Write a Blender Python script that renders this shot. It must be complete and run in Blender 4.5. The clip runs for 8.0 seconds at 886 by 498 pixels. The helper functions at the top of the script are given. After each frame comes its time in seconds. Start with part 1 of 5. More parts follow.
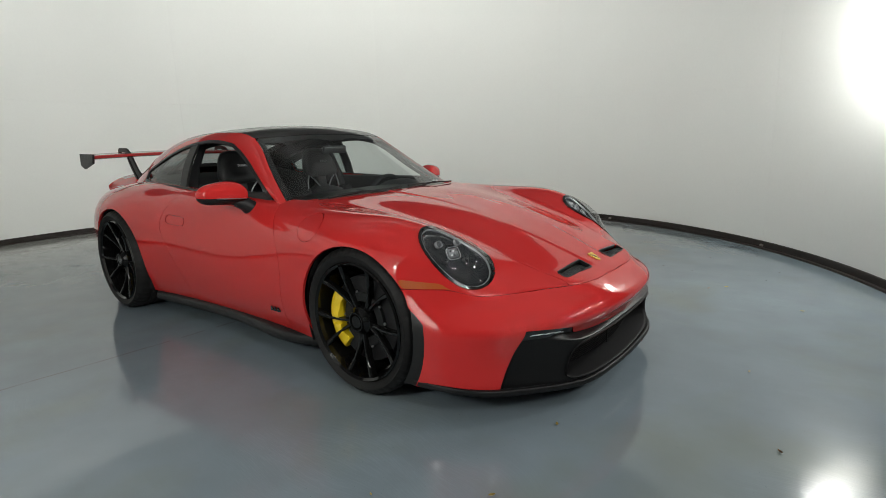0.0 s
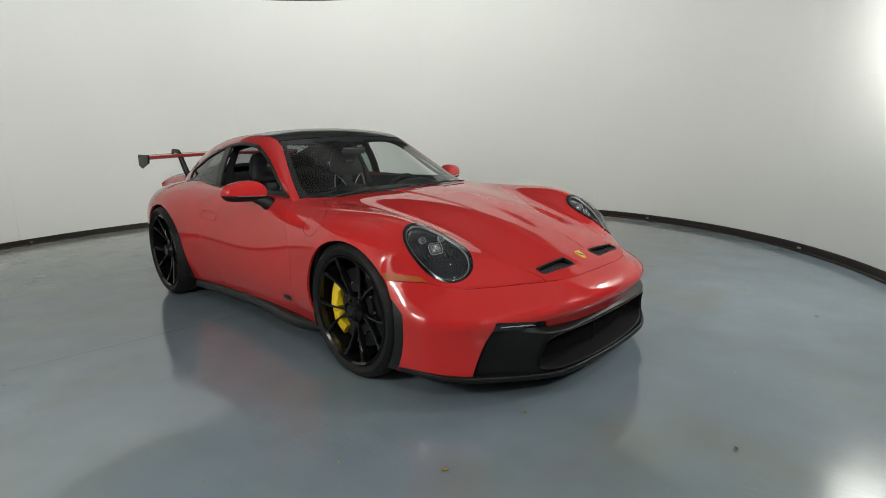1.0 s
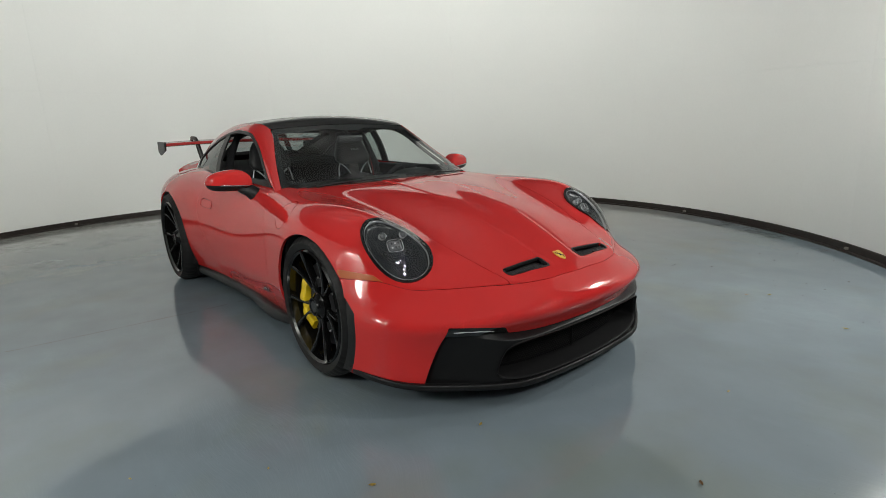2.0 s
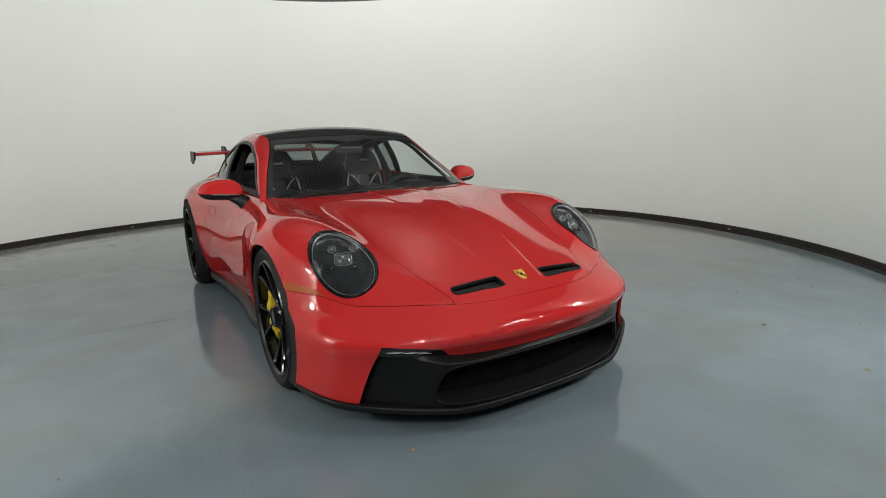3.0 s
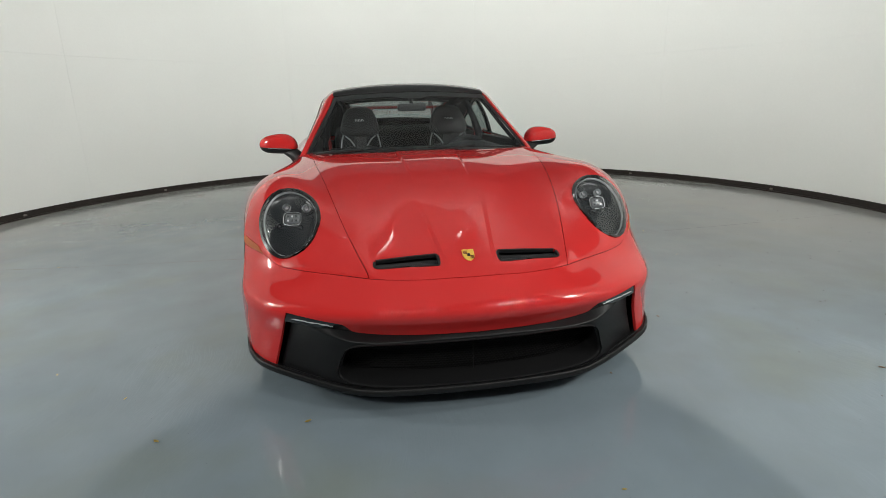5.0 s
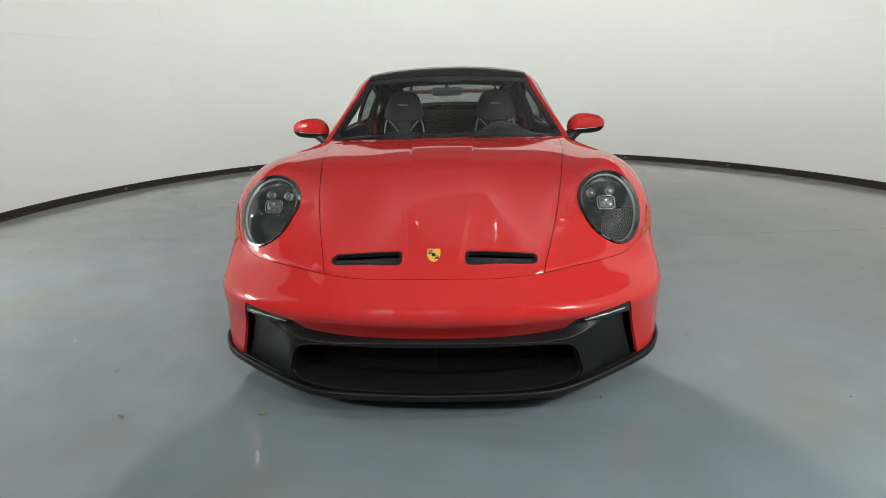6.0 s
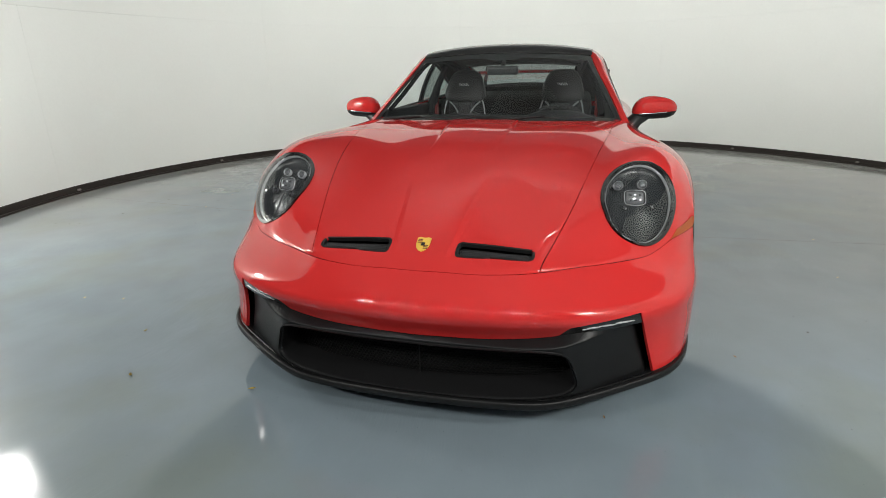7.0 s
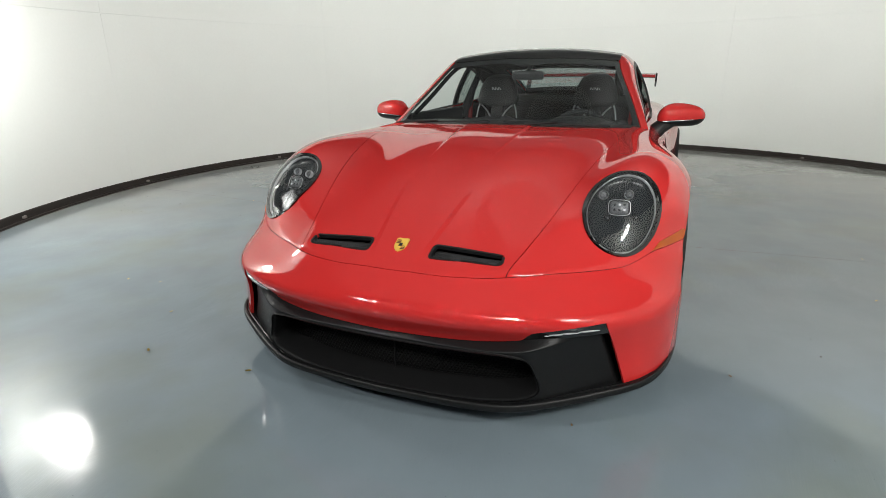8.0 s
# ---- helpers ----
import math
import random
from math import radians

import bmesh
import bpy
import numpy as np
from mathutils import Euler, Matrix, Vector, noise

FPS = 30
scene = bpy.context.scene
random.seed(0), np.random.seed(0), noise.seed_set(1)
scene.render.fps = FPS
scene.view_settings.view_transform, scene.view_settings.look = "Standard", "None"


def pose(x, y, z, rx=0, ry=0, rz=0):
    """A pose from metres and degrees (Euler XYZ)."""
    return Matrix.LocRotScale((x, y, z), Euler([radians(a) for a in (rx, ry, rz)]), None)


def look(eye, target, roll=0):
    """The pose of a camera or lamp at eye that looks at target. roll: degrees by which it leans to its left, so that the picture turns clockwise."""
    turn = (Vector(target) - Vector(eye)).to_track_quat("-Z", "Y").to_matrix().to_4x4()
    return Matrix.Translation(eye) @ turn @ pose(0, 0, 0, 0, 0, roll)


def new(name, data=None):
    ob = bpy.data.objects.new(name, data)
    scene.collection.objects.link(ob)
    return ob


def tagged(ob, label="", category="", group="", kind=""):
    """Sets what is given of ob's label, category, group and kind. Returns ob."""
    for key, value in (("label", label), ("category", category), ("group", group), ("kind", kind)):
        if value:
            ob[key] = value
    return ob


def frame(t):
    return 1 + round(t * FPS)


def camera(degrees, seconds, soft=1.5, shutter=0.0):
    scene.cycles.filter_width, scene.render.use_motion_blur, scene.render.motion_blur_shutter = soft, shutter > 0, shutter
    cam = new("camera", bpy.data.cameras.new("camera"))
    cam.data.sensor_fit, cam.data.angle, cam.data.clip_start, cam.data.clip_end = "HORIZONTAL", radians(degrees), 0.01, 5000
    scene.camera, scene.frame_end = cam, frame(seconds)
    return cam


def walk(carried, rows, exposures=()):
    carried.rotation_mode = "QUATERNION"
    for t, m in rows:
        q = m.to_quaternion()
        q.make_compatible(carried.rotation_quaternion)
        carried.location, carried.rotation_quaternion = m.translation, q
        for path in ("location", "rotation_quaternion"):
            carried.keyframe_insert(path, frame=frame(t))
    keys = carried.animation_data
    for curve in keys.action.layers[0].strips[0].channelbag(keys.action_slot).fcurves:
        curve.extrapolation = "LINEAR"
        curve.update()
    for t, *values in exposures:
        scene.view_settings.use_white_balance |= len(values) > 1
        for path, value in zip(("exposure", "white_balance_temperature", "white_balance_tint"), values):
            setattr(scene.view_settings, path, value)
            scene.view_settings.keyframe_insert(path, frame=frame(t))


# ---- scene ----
cam = camera(81.36, 8.0, soft=0.75)
ROWS = [
    (0, 2.910, -2.344, 1.111, 78.44, 1.95, 38.26),
    (0.5, 3.084, -2.344, 1.081, 79.08, 1.99, 41.54),
    (1, 3.259, -2.244, 1.122, 78.42, 2.22, 44.75),
    (2.5, 3.493, -1.627, 1.123, 77.56, 2.05, 53.75),
    (3, 3.618, -1.408, 1.111, 78.54, 1.92, 57.94),
    (3.5, 3.671, -1.164, 1.089, 77.80, 1.67, 64.43),
    (4, 3.718, -0.897, 1.078, 75.64, 1.64, 68.49),
    (4.5, 3.788, -0.645, 1.079, 75.31, 1.38, 74.49),
    (6, 3.645, 0.104, 1.080, 73.31, 1.18, 92.10),
    (6.5, 3.543, 0.270, 1.072, 72.85, 0.68, 97.82),
    (7, 3.472, 0.436, 1.058, 71.64, 0.57, 103.65),
    (7.5, 3.460, 0.626, 1.061, 71.95, 0.70, 108.07),
    (8, 3.443, 0.724, 1.080, 71.73, 0.22, 111.17),
]
walk(cam, [(t, pose(x, y, z, rx, ry, rz)) for t, x, y, z, rx, ry, rz in ROWS],
     exposures=((0, 0.48), (3.5, 0.57), (5.0, 0.72), (7.0, 0.87), (8.0, 0.88)))

# ---- world and light ----
world = bpy.data.worlds.new("world")
scene.world = world
world.use_nodes = True
world.node_tree.nodes["Background"].inputs["Color"].default_value = (0.75, 0.82, 0.80, 1)
world.node_tree.nodes["Background"].inputs["Strength"].default_value = 0.05


def area_lamp(name, eye, target, sx, sy, watts, color):
    data = bpy.data.lights.new(name, "AREA")
    data.shape, data.size, data.size_y, data.energy, data.color = "RECTANGLE", sx, sy, watts, color
    ob = new(name, data)
    ob.matrix_world = look(eye, target)
    return ob


CX0, CY0 = -1.08, 0.20
COOL = (1.0, 0.998, 0.955)


def disc_lamp(name, eye, target, size, watts):
    data = bpy.data.lights.new(name, "AREA")
    data.shape, data.size, data.energy, data.color = "DISK", size, watts, COOL
    ob = new(name, data)
    ob.matrix_world = look(eye, target)
    return ob


LAMPS = ((3.00, 2.22, 1.80), (1.38, -3.22, 1.58))     # round lamps at both ends of the curved wall
for eye, watts in zip(LAMPS, (23, 28)):
    data = bpy.data.lights.new("lamp_light", "POINT")
    data.energy, data.shadow_soft_size, data.color = watts, 0.13, COOL
    new("lamp_light", data).location = eye
# twin lamps on tall posts in the hall in front of the opening
TWINS = ((5.6, -2.5, 3.3), (5.3, 2.3, 3.6))
for x, y, z in TWINS:
    for d in (-0.16, 0.16):
        disc_lamp("twin_light", (x, y + d, z), (-3.0, y * -0.2, 2.2), 0.14, 24)
# added, never in view: a hanging crown of outward lamps between two plates, over the middle of the room, washes the
# curved wall
ADDED_CROWN = []
for k in range(1, 6):
    a = radians(47 + 42.5 * k)
    eye = (CX0 + 0.62 * math.cos(a), CY0 + 0.62 * math.sin(a), 4.70)
    ADDED_CROWN.append((eye, math.degrees(a)))
    area_lamp("added_wash_light", eye, (eye[0] + math.cos(a), eye[1] + math.sin(a), 4.40), 0.40, 0.34, (75, 59, 33, 31, 50)[k - 1], COOL)
# a few short tubes far up in the hall
for y in (-3.6, -1.8, 0.0, 1.8, 3.6):
    area_lamp("tube_light", (6.3, y, 3.9), (1.0, 0, 0.5), 1.0, 0.035, 11, COOL)


# ---- materials ----
def material(name, color, rough=0.5, metal=0.0, coat=0.0, spec=0.5):
    m = bpy.data.materials.new(name)
    m.use_nodes = True
    b = m.node_tree.nodes["Principled BSDF"]
    b.inputs["Base Color"].default_value = (*color, 1)
    b.inputs["Roughness"].default_value = rough
    b.inputs["Metallic"].default_value = metal
    b.inputs["Coat Weight"].default_value = coat
    b.inputs["Coat Roughness"].default_value = 0.015
    b.inputs["Specular IOR Level"].default_value = spec
    return m


def node(m, kind, **values):
    n = m.node_tree.nodes.new(kind)
    for key, value in values.items():
        n.inputs[key].default_value = value
    return n


def link(m, a, out, b, into):
    m.node_tree.links.new(a.outputs[out], b.inputs[into])


def grain(m, scale, amount, bump=0.0, rough=0.0, detail=6.0, second=None):
    """Uneven colour, gloss and fine relief by noise at object scale (metres)."""
    b = m.node_tree.nodes["Principled BSDF"]
    pos = node(m, "ShaderNodeTexCoord")
    n1 = node(m, "ShaderNodeTexNoise", Scale=scale, Detail=detail)
    link(m, pos, "Object", n1, "Vector")
    base = tuple(b.inputs["Base Color"].default_value)
    ramp = node(m, "ShaderNodeMapRange")
    ramp.inputs["To Min"].default_value, ramp.inputs["To Max"].default_value = 1 - amount, 1 + amount
    link(m, n1, "Fac", ramp, "Value")
    mul = node(m, "ShaderNodeVectorMath")
    mul.operation = "SCALE"
    mul.inputs[0].default_value = base[:3]
    last = ramp
    if second:
        n2 = node(m, "ShaderNodeTexNoise", Scale=second[0], Detail=3.0)
        link(m, pos, "Object", n2, "Vector")
        r2 = node(m, "ShaderNodeMapRange")
        r2.inputs["To Min"].default_value, r2.inputs["To Max"].default_value = 1 - second[1], 1 + second[1]
        link(m, n2, "Fac", r2, "Value")
        both = node(m, "ShaderNodeMath")
        both.operation = "MULTIPLY"
        link(m, ramp, "Result", both, 0)
        link(m, r2, "Result", both, 1)
        last = both
    link(m, last, 0, mul, "Scale")
    link(m, mul, 0, b, "Base Color")
    if rough:
        rr = node(m, "ShaderNodeMapRange")
        r0 = b.inputs["Roughness"].default_value
        rr.inputs["To Min"].default_value, rr.inputs["To Max"].default_value = max(r0 - rough, 0.02), r0 + rough
        link(m, n1, "Fac", rr, "Value")
        link(m, rr, "Result", b, "Roughness")
    if bump:
        bm_ = node(m, "ShaderNodeBump", Strength=bump, Distance=0.002)
        link(m, n1, "Fac", bm_, "Height")
        link(m, bm_, "Normal", b, "Normal")
    return m


RED = material("red_paint", (0.49, 0.023, 0.022), 0.45, 0.0, 1.0, 0.0)
RED.node_tree.nodes["Principled BSDF"].inputs["Coat IOR"].default_value = 1.5
BLACK_SATIN = grain(material("satin_black_plastic", (0.009, 0.0093, 0.0096), 0.42, 0.0, 0.0, 0.32), 900, 0.15, 0.15)
SATIN_FRONT = grain(material("satin_black_front", (0.0062, 0.0064, 0.0068), 0.40, 0.0, 0.0, 0.26), 700, 0.12, 0.12, 0.0, 4.0, (6.0, 0.12))
VENT_WIRE = material("dark_grey_wire", (0.05, 0.051, 0.053), 0.4)
BLACK_DUCT = material("black_duct_plastic", (0.006, 0.006, 0.0065), 0.6, 0.0, 0.0, 0.22)
BLACK_DARK = material("black_liner", (0.008, 0.008, 0.008), 0.8)
BLACK_GLOSS = material("gloss_black", (0.006, 0.006, 0.006), 0.12, 0.0, 0.6)
RUBBER = grain(material("tyre_rubber", (0.008, 0.008, 0.008), 0.6, 0.0, 0.0, 0.25), 300, 0.3, 0.2)
RIM = material("gloss_black_rim", (0.004, 0.004, 0.004), 0.10, 0.0, 0.0, 0.45)
STEEL = grain(material("brake_disc_steel", (0.03, 0.03, 0.032), 0.42, 0.7), 200, 0.2)
MIRROR_GREY = material("dark_grey_plastic", (0.03, 0.031, 0.033), 0.35)
STEEL_BOLT = material("bright_bolt", (0.5, 0.5, 0.5), 0.3, 0.9)
YELLOW = grain(material("yellow_caliper_paint", (0.75, 0.52, 0.01), 0.35, 0.0, 0.4), 60, 0.08)
CHROME = material("bright_metal", (0.75, 0.75, 0.75), 0.15, 1.0)
GOLD = material("badge_gold", (0.80, 0.52, 0.09), 0.35, 0.3)
AMBER = material("amber_marker_lens", (0.36, 0.075, 0.008), 0.35, 0.0, 0.0, 0.3)
AMBER_BAR = material("amber_bar", (0.85, 0.30, 0.04), 0.35, 0.0, 0.0, 0.3)
LEATHER = grain(material("black_leather", (0.018, 0.019, 0.020), 0.5, 0.0, 0.0, 0.35), 400, 0.2, 0.25)
ALCANTARA = grain(material("charcoal_suede", (0.020, 0.021, 0.0225), 0.85, 0.0, 0.0, 0.3), 500, 0.25, 0.2)
SILVER_PRINT = material("silver_embroidery", (0.6, 0.6, 0.6), 0.5)
WHITE_SEAT = material("brushed_trim", (0.26, 0.27, 0.28), 0.3, 0.8)
ROOF_BLACK = grain(material("carbon_roof", (0.006, 0.006, 0.006), 0.3, 0.0, 0.6, 0.1), 500, 0.2)


def glass(name, tint, rough=0.0, ior=1.45):
    """Thin pane: tinted see-through with a glossy outer face."""
    m = bpy.data.materials.new(name)
    m.use_nodes = True
    t = m.node_tree
    t.nodes.remove(t.nodes["Principled BSDF"])
    clear = node(m, "ShaderNodeBsdfTransparent", Color=(*tint, 1))
    gloss = node(m, "ShaderNodeBsdfGlossy", Roughness=rough)
    # gloss grows towards grazing, alike from both sides of the pane
    face = node(m, "ShaderNodeLayerWeight", Blend=0.5)
    steep = node(m, "ShaderNodeMath")
    steep.operation = "POWER"
    steep.inputs[1].default_value = 5.0
    link(m, face, "Facing", steep, 0)
    base = ((ior - 1) / (ior + 1))**2
    fres = node(m, "ShaderNodeMapRange")
    fres.inputs["To Min"].default_value, fres.inputs["To Max"].default_value = 2 * base, 1.0
    link(m, steep, 0, fres, "Value")
    mix = node(m, "ShaderNodeMixShader")
    link(m, fres, 0, mix, 0)
    link(m, clear, 0, mix, 1)
    link(m, gloss, 0, mix, 2)
    link(m, mix, 0, t.nodes["Material Output"], "Surface")
    return m


REAR_GLASS = glass("rear_glass", (0.42, 0.45, 0.45))
FRIT_BLACK = material("black_screen_print", (0.012, 0.012, 0.013), 0.35)
WINDSCREEN = glass("windscreen_glass", (0.74, 0.80, 0.79), 0.0, 1.29)
SIDE_GLASS = glass("side_glass", (0.45, 0.50, 0.49))
LENS = glass("headlight_lens", (0.88, 0.90, 0.91), 0.0, 1.45)

WALL = grain(material("white_wall_paint", (0.80, 0.82, 0.79), 0.55), 40, 0.02, 0.05, 0.0, 4.0, (0.7, 0.03))
TRACK = grain(material("brown_black_track", (0.022, 0.016, 0.013), 0.55), 30, 0.3)
HALL = grain(material("grey_hall_paint", (0.17, 0.17, 0.18), 0.8), 3, 0.1)
HALL_ROOF = grain(material("grey_hall_roof", (0.29, 0.294, 0.298), 0.85), 3, 0.1)
FLOOR = material("grey_epoxy_floor", (0.163, 0.203, 0.229), 0.11, 0.0, 0.0, 0.5)


def epoxy(m):
    """Old epoxy: cloudy colour, pale scuffs, hair scratches in several directions, and a slightly wavy gloss."""
    b = m.node_tree.nodes["Principled BSDF"]

    def math_(op, a, c, k=None):
        q = node(m, "ShaderNodeMath")
        q.operation = op
        for i, s in enumerate((a, c)):
            if isinstance(s, (int, float)):
                q.inputs[i].default_value = s
            else:
                link(m, s, 0, q, i)
        return q

    def span(src, lo, hi, to_lo, to_hi):
        q = node(m, "ShaderNodeMapRange")
        for key, val in zip(("From Min", "From Max", "To Min", "To Max"), (lo, hi, to_lo, to_hi)):
            q.inputs[key].default_value = val
        link(m, src, 0, q, "Value")
        return q

    pos = node(m, "ShaderNodeTexCoord")

    def noise(scale, detail, turn=0.0, stretch=1.0, warp=None):
        mp = node(m, "ShaderNodeMapping")
        mp.inputs["Rotation"].default_value = (0, 0, radians(turn))
        mp.inputs["Scale"].default_value = (1, stretch, 1)
        link(m, warp or pos, 0 if warp else "Object", mp, "Vector")
        n = node(m, "ShaderNodeTexNoise", Scale=scale, Detail=detail)
        link(m, mp, 0, n, "Vector")
        return n

    cloud = span(noise(0.5, 4), 0.3, 0.7, 0.95, 1.05)
    mottle = span(noise(3.5, 8), 0.3, 0.7, 0.94, 1.06)
    speck = span(noise(110, 2), 0.73, 0.78, 1.0, 0.6)
    patch = span(noise(0.9, 3), 0.45, 0.65, 0.0, 1.0)
    lines = None
    # scratches bend a little: their coordinates sway with a slow noise
    sway = noise(1.3, 1)
    bend = node(m, "ShaderNodeVectorMath")
    bend.operation = "MULTIPLY_ADD"
    bend.inputs[1].default_value = (0.5, 0.5, 0.0)
    link(m, sway, "Color", bend, 0)
    link(m, pos, "Object", bend, 2)
    for turn, scale in ((8, 7.0), (39, 9.1), (67, 6.2), (98, 10.3), (127, 7.7), (158, 8.6)):
        q = span(noise(scale, 2, turn, 38, bend), 0.60, 0.66, 0.0, 1.0)
        lines = q if lines is None else math_("MAXIMUM", lines, q)
    fine = math_("MULTIPLY", lines, patch)
    scuff = span(noise(1.7, 7, 30, 3), 0.60, 0.72, 0.0, 1.0)
    tone = math_("MULTIPLY", math_("MULTIPLY", cloud, mottle), speck)
    tone = math_("MULTIPLY", tone, span(fine, 0, 1, 1.0, 1.10))
    tone = math_("MULTIPLY", tone, span(scuff, 0, 1, 1.0, 1.05))
    mul = node(m, "ShaderNodeVectorMath")
    mul.operation = "SCALE"
    mul.inputs[0].default_value = tuple(b.inputs["Base Color"].default_value)[:3]
    link(m, tone, 0, mul, "Scale")
    # brownish dirt in cloudy patches
    dirt = span(noise(1.1, 8), 0.50, 0.68, 0.0, 1.0)
    tint = node(m, "ShaderNodeCombineXYZ")
    for i, k in enumerate((-0.03, -0.07, -0.20)):
        link(m, math_("ADD", math_("MULTIPLY", dirt, k), 1.0), 0, tint, i)
    dirty = node(m, "ShaderNodeVectorMath")
    dirty.operation = "MULTIPLY"
    link(m, mul, 0, dirty, 0)
    link(m, tint, 0, dirty, 1)
    # paler, browner and rougher towards the wall, growing away from the opening
    far = node(m, "ShaderNodeVectorMath")
    far.operation = "DISTANCE"
    far.inputs[1].default_value = (CX0, CY0 - 0.7, 0)
    link(m, pos, "Object", far, 0)
    reach = node(m, "ShaderNodeMath")
    reach.operation = "MULTIPLY_ADD"
    reach.inputs[1].default_value = 1.6
    link(m, noise(1.4, 6), 0, reach, 0)
    link(m, far, "Value", reach, 2)
    place = node(m, "ShaderNodeSeparateXYZ")
    link(m, pos, "Object", place, 0)
    far_tan = math_("MULTIPLY", span(reach, 2.9, 4.7, 0.0, 0.7), span(place, 1.6, -0.2, 0.0, 1.0))
    far_mix = node(m, "ShaderNodeMix")
    far_mix.data_type = "RGBA"
    far_mix.inputs[7].default_value = (0.330, 0.315, 0.285, 1)
    link(m, far_tan, 0, far_mix, 0)
    link(m, dirty, 0, far_mix, 6)
    link(m, far_mix, 2, b, "Base Color")
    rough = math_("ADD", span(noise(2.6, 7), 0.3, 0.7, 0.055, 0.095), math_("MULTIPLY", fine, 0.10))
    rough = math_("ADD", rough, math_("MULTIPLY", scuff, 0.03))
    rough = math_("ADD", rough, math_("MULTIPLY", far_tan, 0.06))
    link(m, rough, 0, b, "Roughness")
    high = math_("ADD", math_("MULTIPLY", noise(8, 3), 0.5), math_("MULTIPLY", noise(45, 2), 0.10))
    high = math_("ADD", high, math_("MULTIPLY", fine, -0.12))
    bump = node(m, "ShaderNodeBump", Strength=0.35, Distance=0.0012)
    link(m, high, 0, bump, "Height")
    link(m, bump, "Normal", b, "Normal")


epoxy(FLOOR)


# ---- mesh helpers ----
def spline(*pts):
    """Natural cubic spline through (x, value) pairs."""
    a = np.array(sorted(pts), float)
    x, y = a[:, 0], a[:, 1]
    n, h = len(x), np.diff(a[:, 0])
    A, r = np.eye(n), np.zeros(n)
    for i in range(1, n - 1):
        A[i, i - 1:i + 2] = h[i - 1], 2 * (h[i - 1] + h[i]), h[i]
        r[i] = 6 * ((y[i + 1] - y[i]) / h[i] - (y[i] - y[i - 1]) / h[i - 1])
    k = np.linalg.solve(A, r)

    def f(q):
        q = np.clip(np.asarray(q, float), x[0], x[-1])
        i = np.clip(np.searchsorted(x, q) - 1, 0, n - 2)
        d, e = q - x[i], x[i + 1] - q
        return (k[i] * e**3 + k[i + 1] * d**3) / (6 * h[i]) + (y[i] / h[i] - k[i] * h[i] / 6) * e + (y[i + 1] / h[i] - k[i + 1] * h[i] / 6) * d
    return f


def through_points(P, n, steps=None):
    """n points along the smooth curve through the rows of P, evenly by length or at the given shares of it."""
    P = np.array(P, float)
    s = np.r_[0, np.cumsum(np.linalg.norm(np.diff(P, axis=0), axis=1))]
    q = np.linspace(0, s[-1], n) if steps is None else steps * s[-1]
    return np.stack([spline(*zip(s, P[:, i]))(q) for i in range(P.shape[1])], 1)


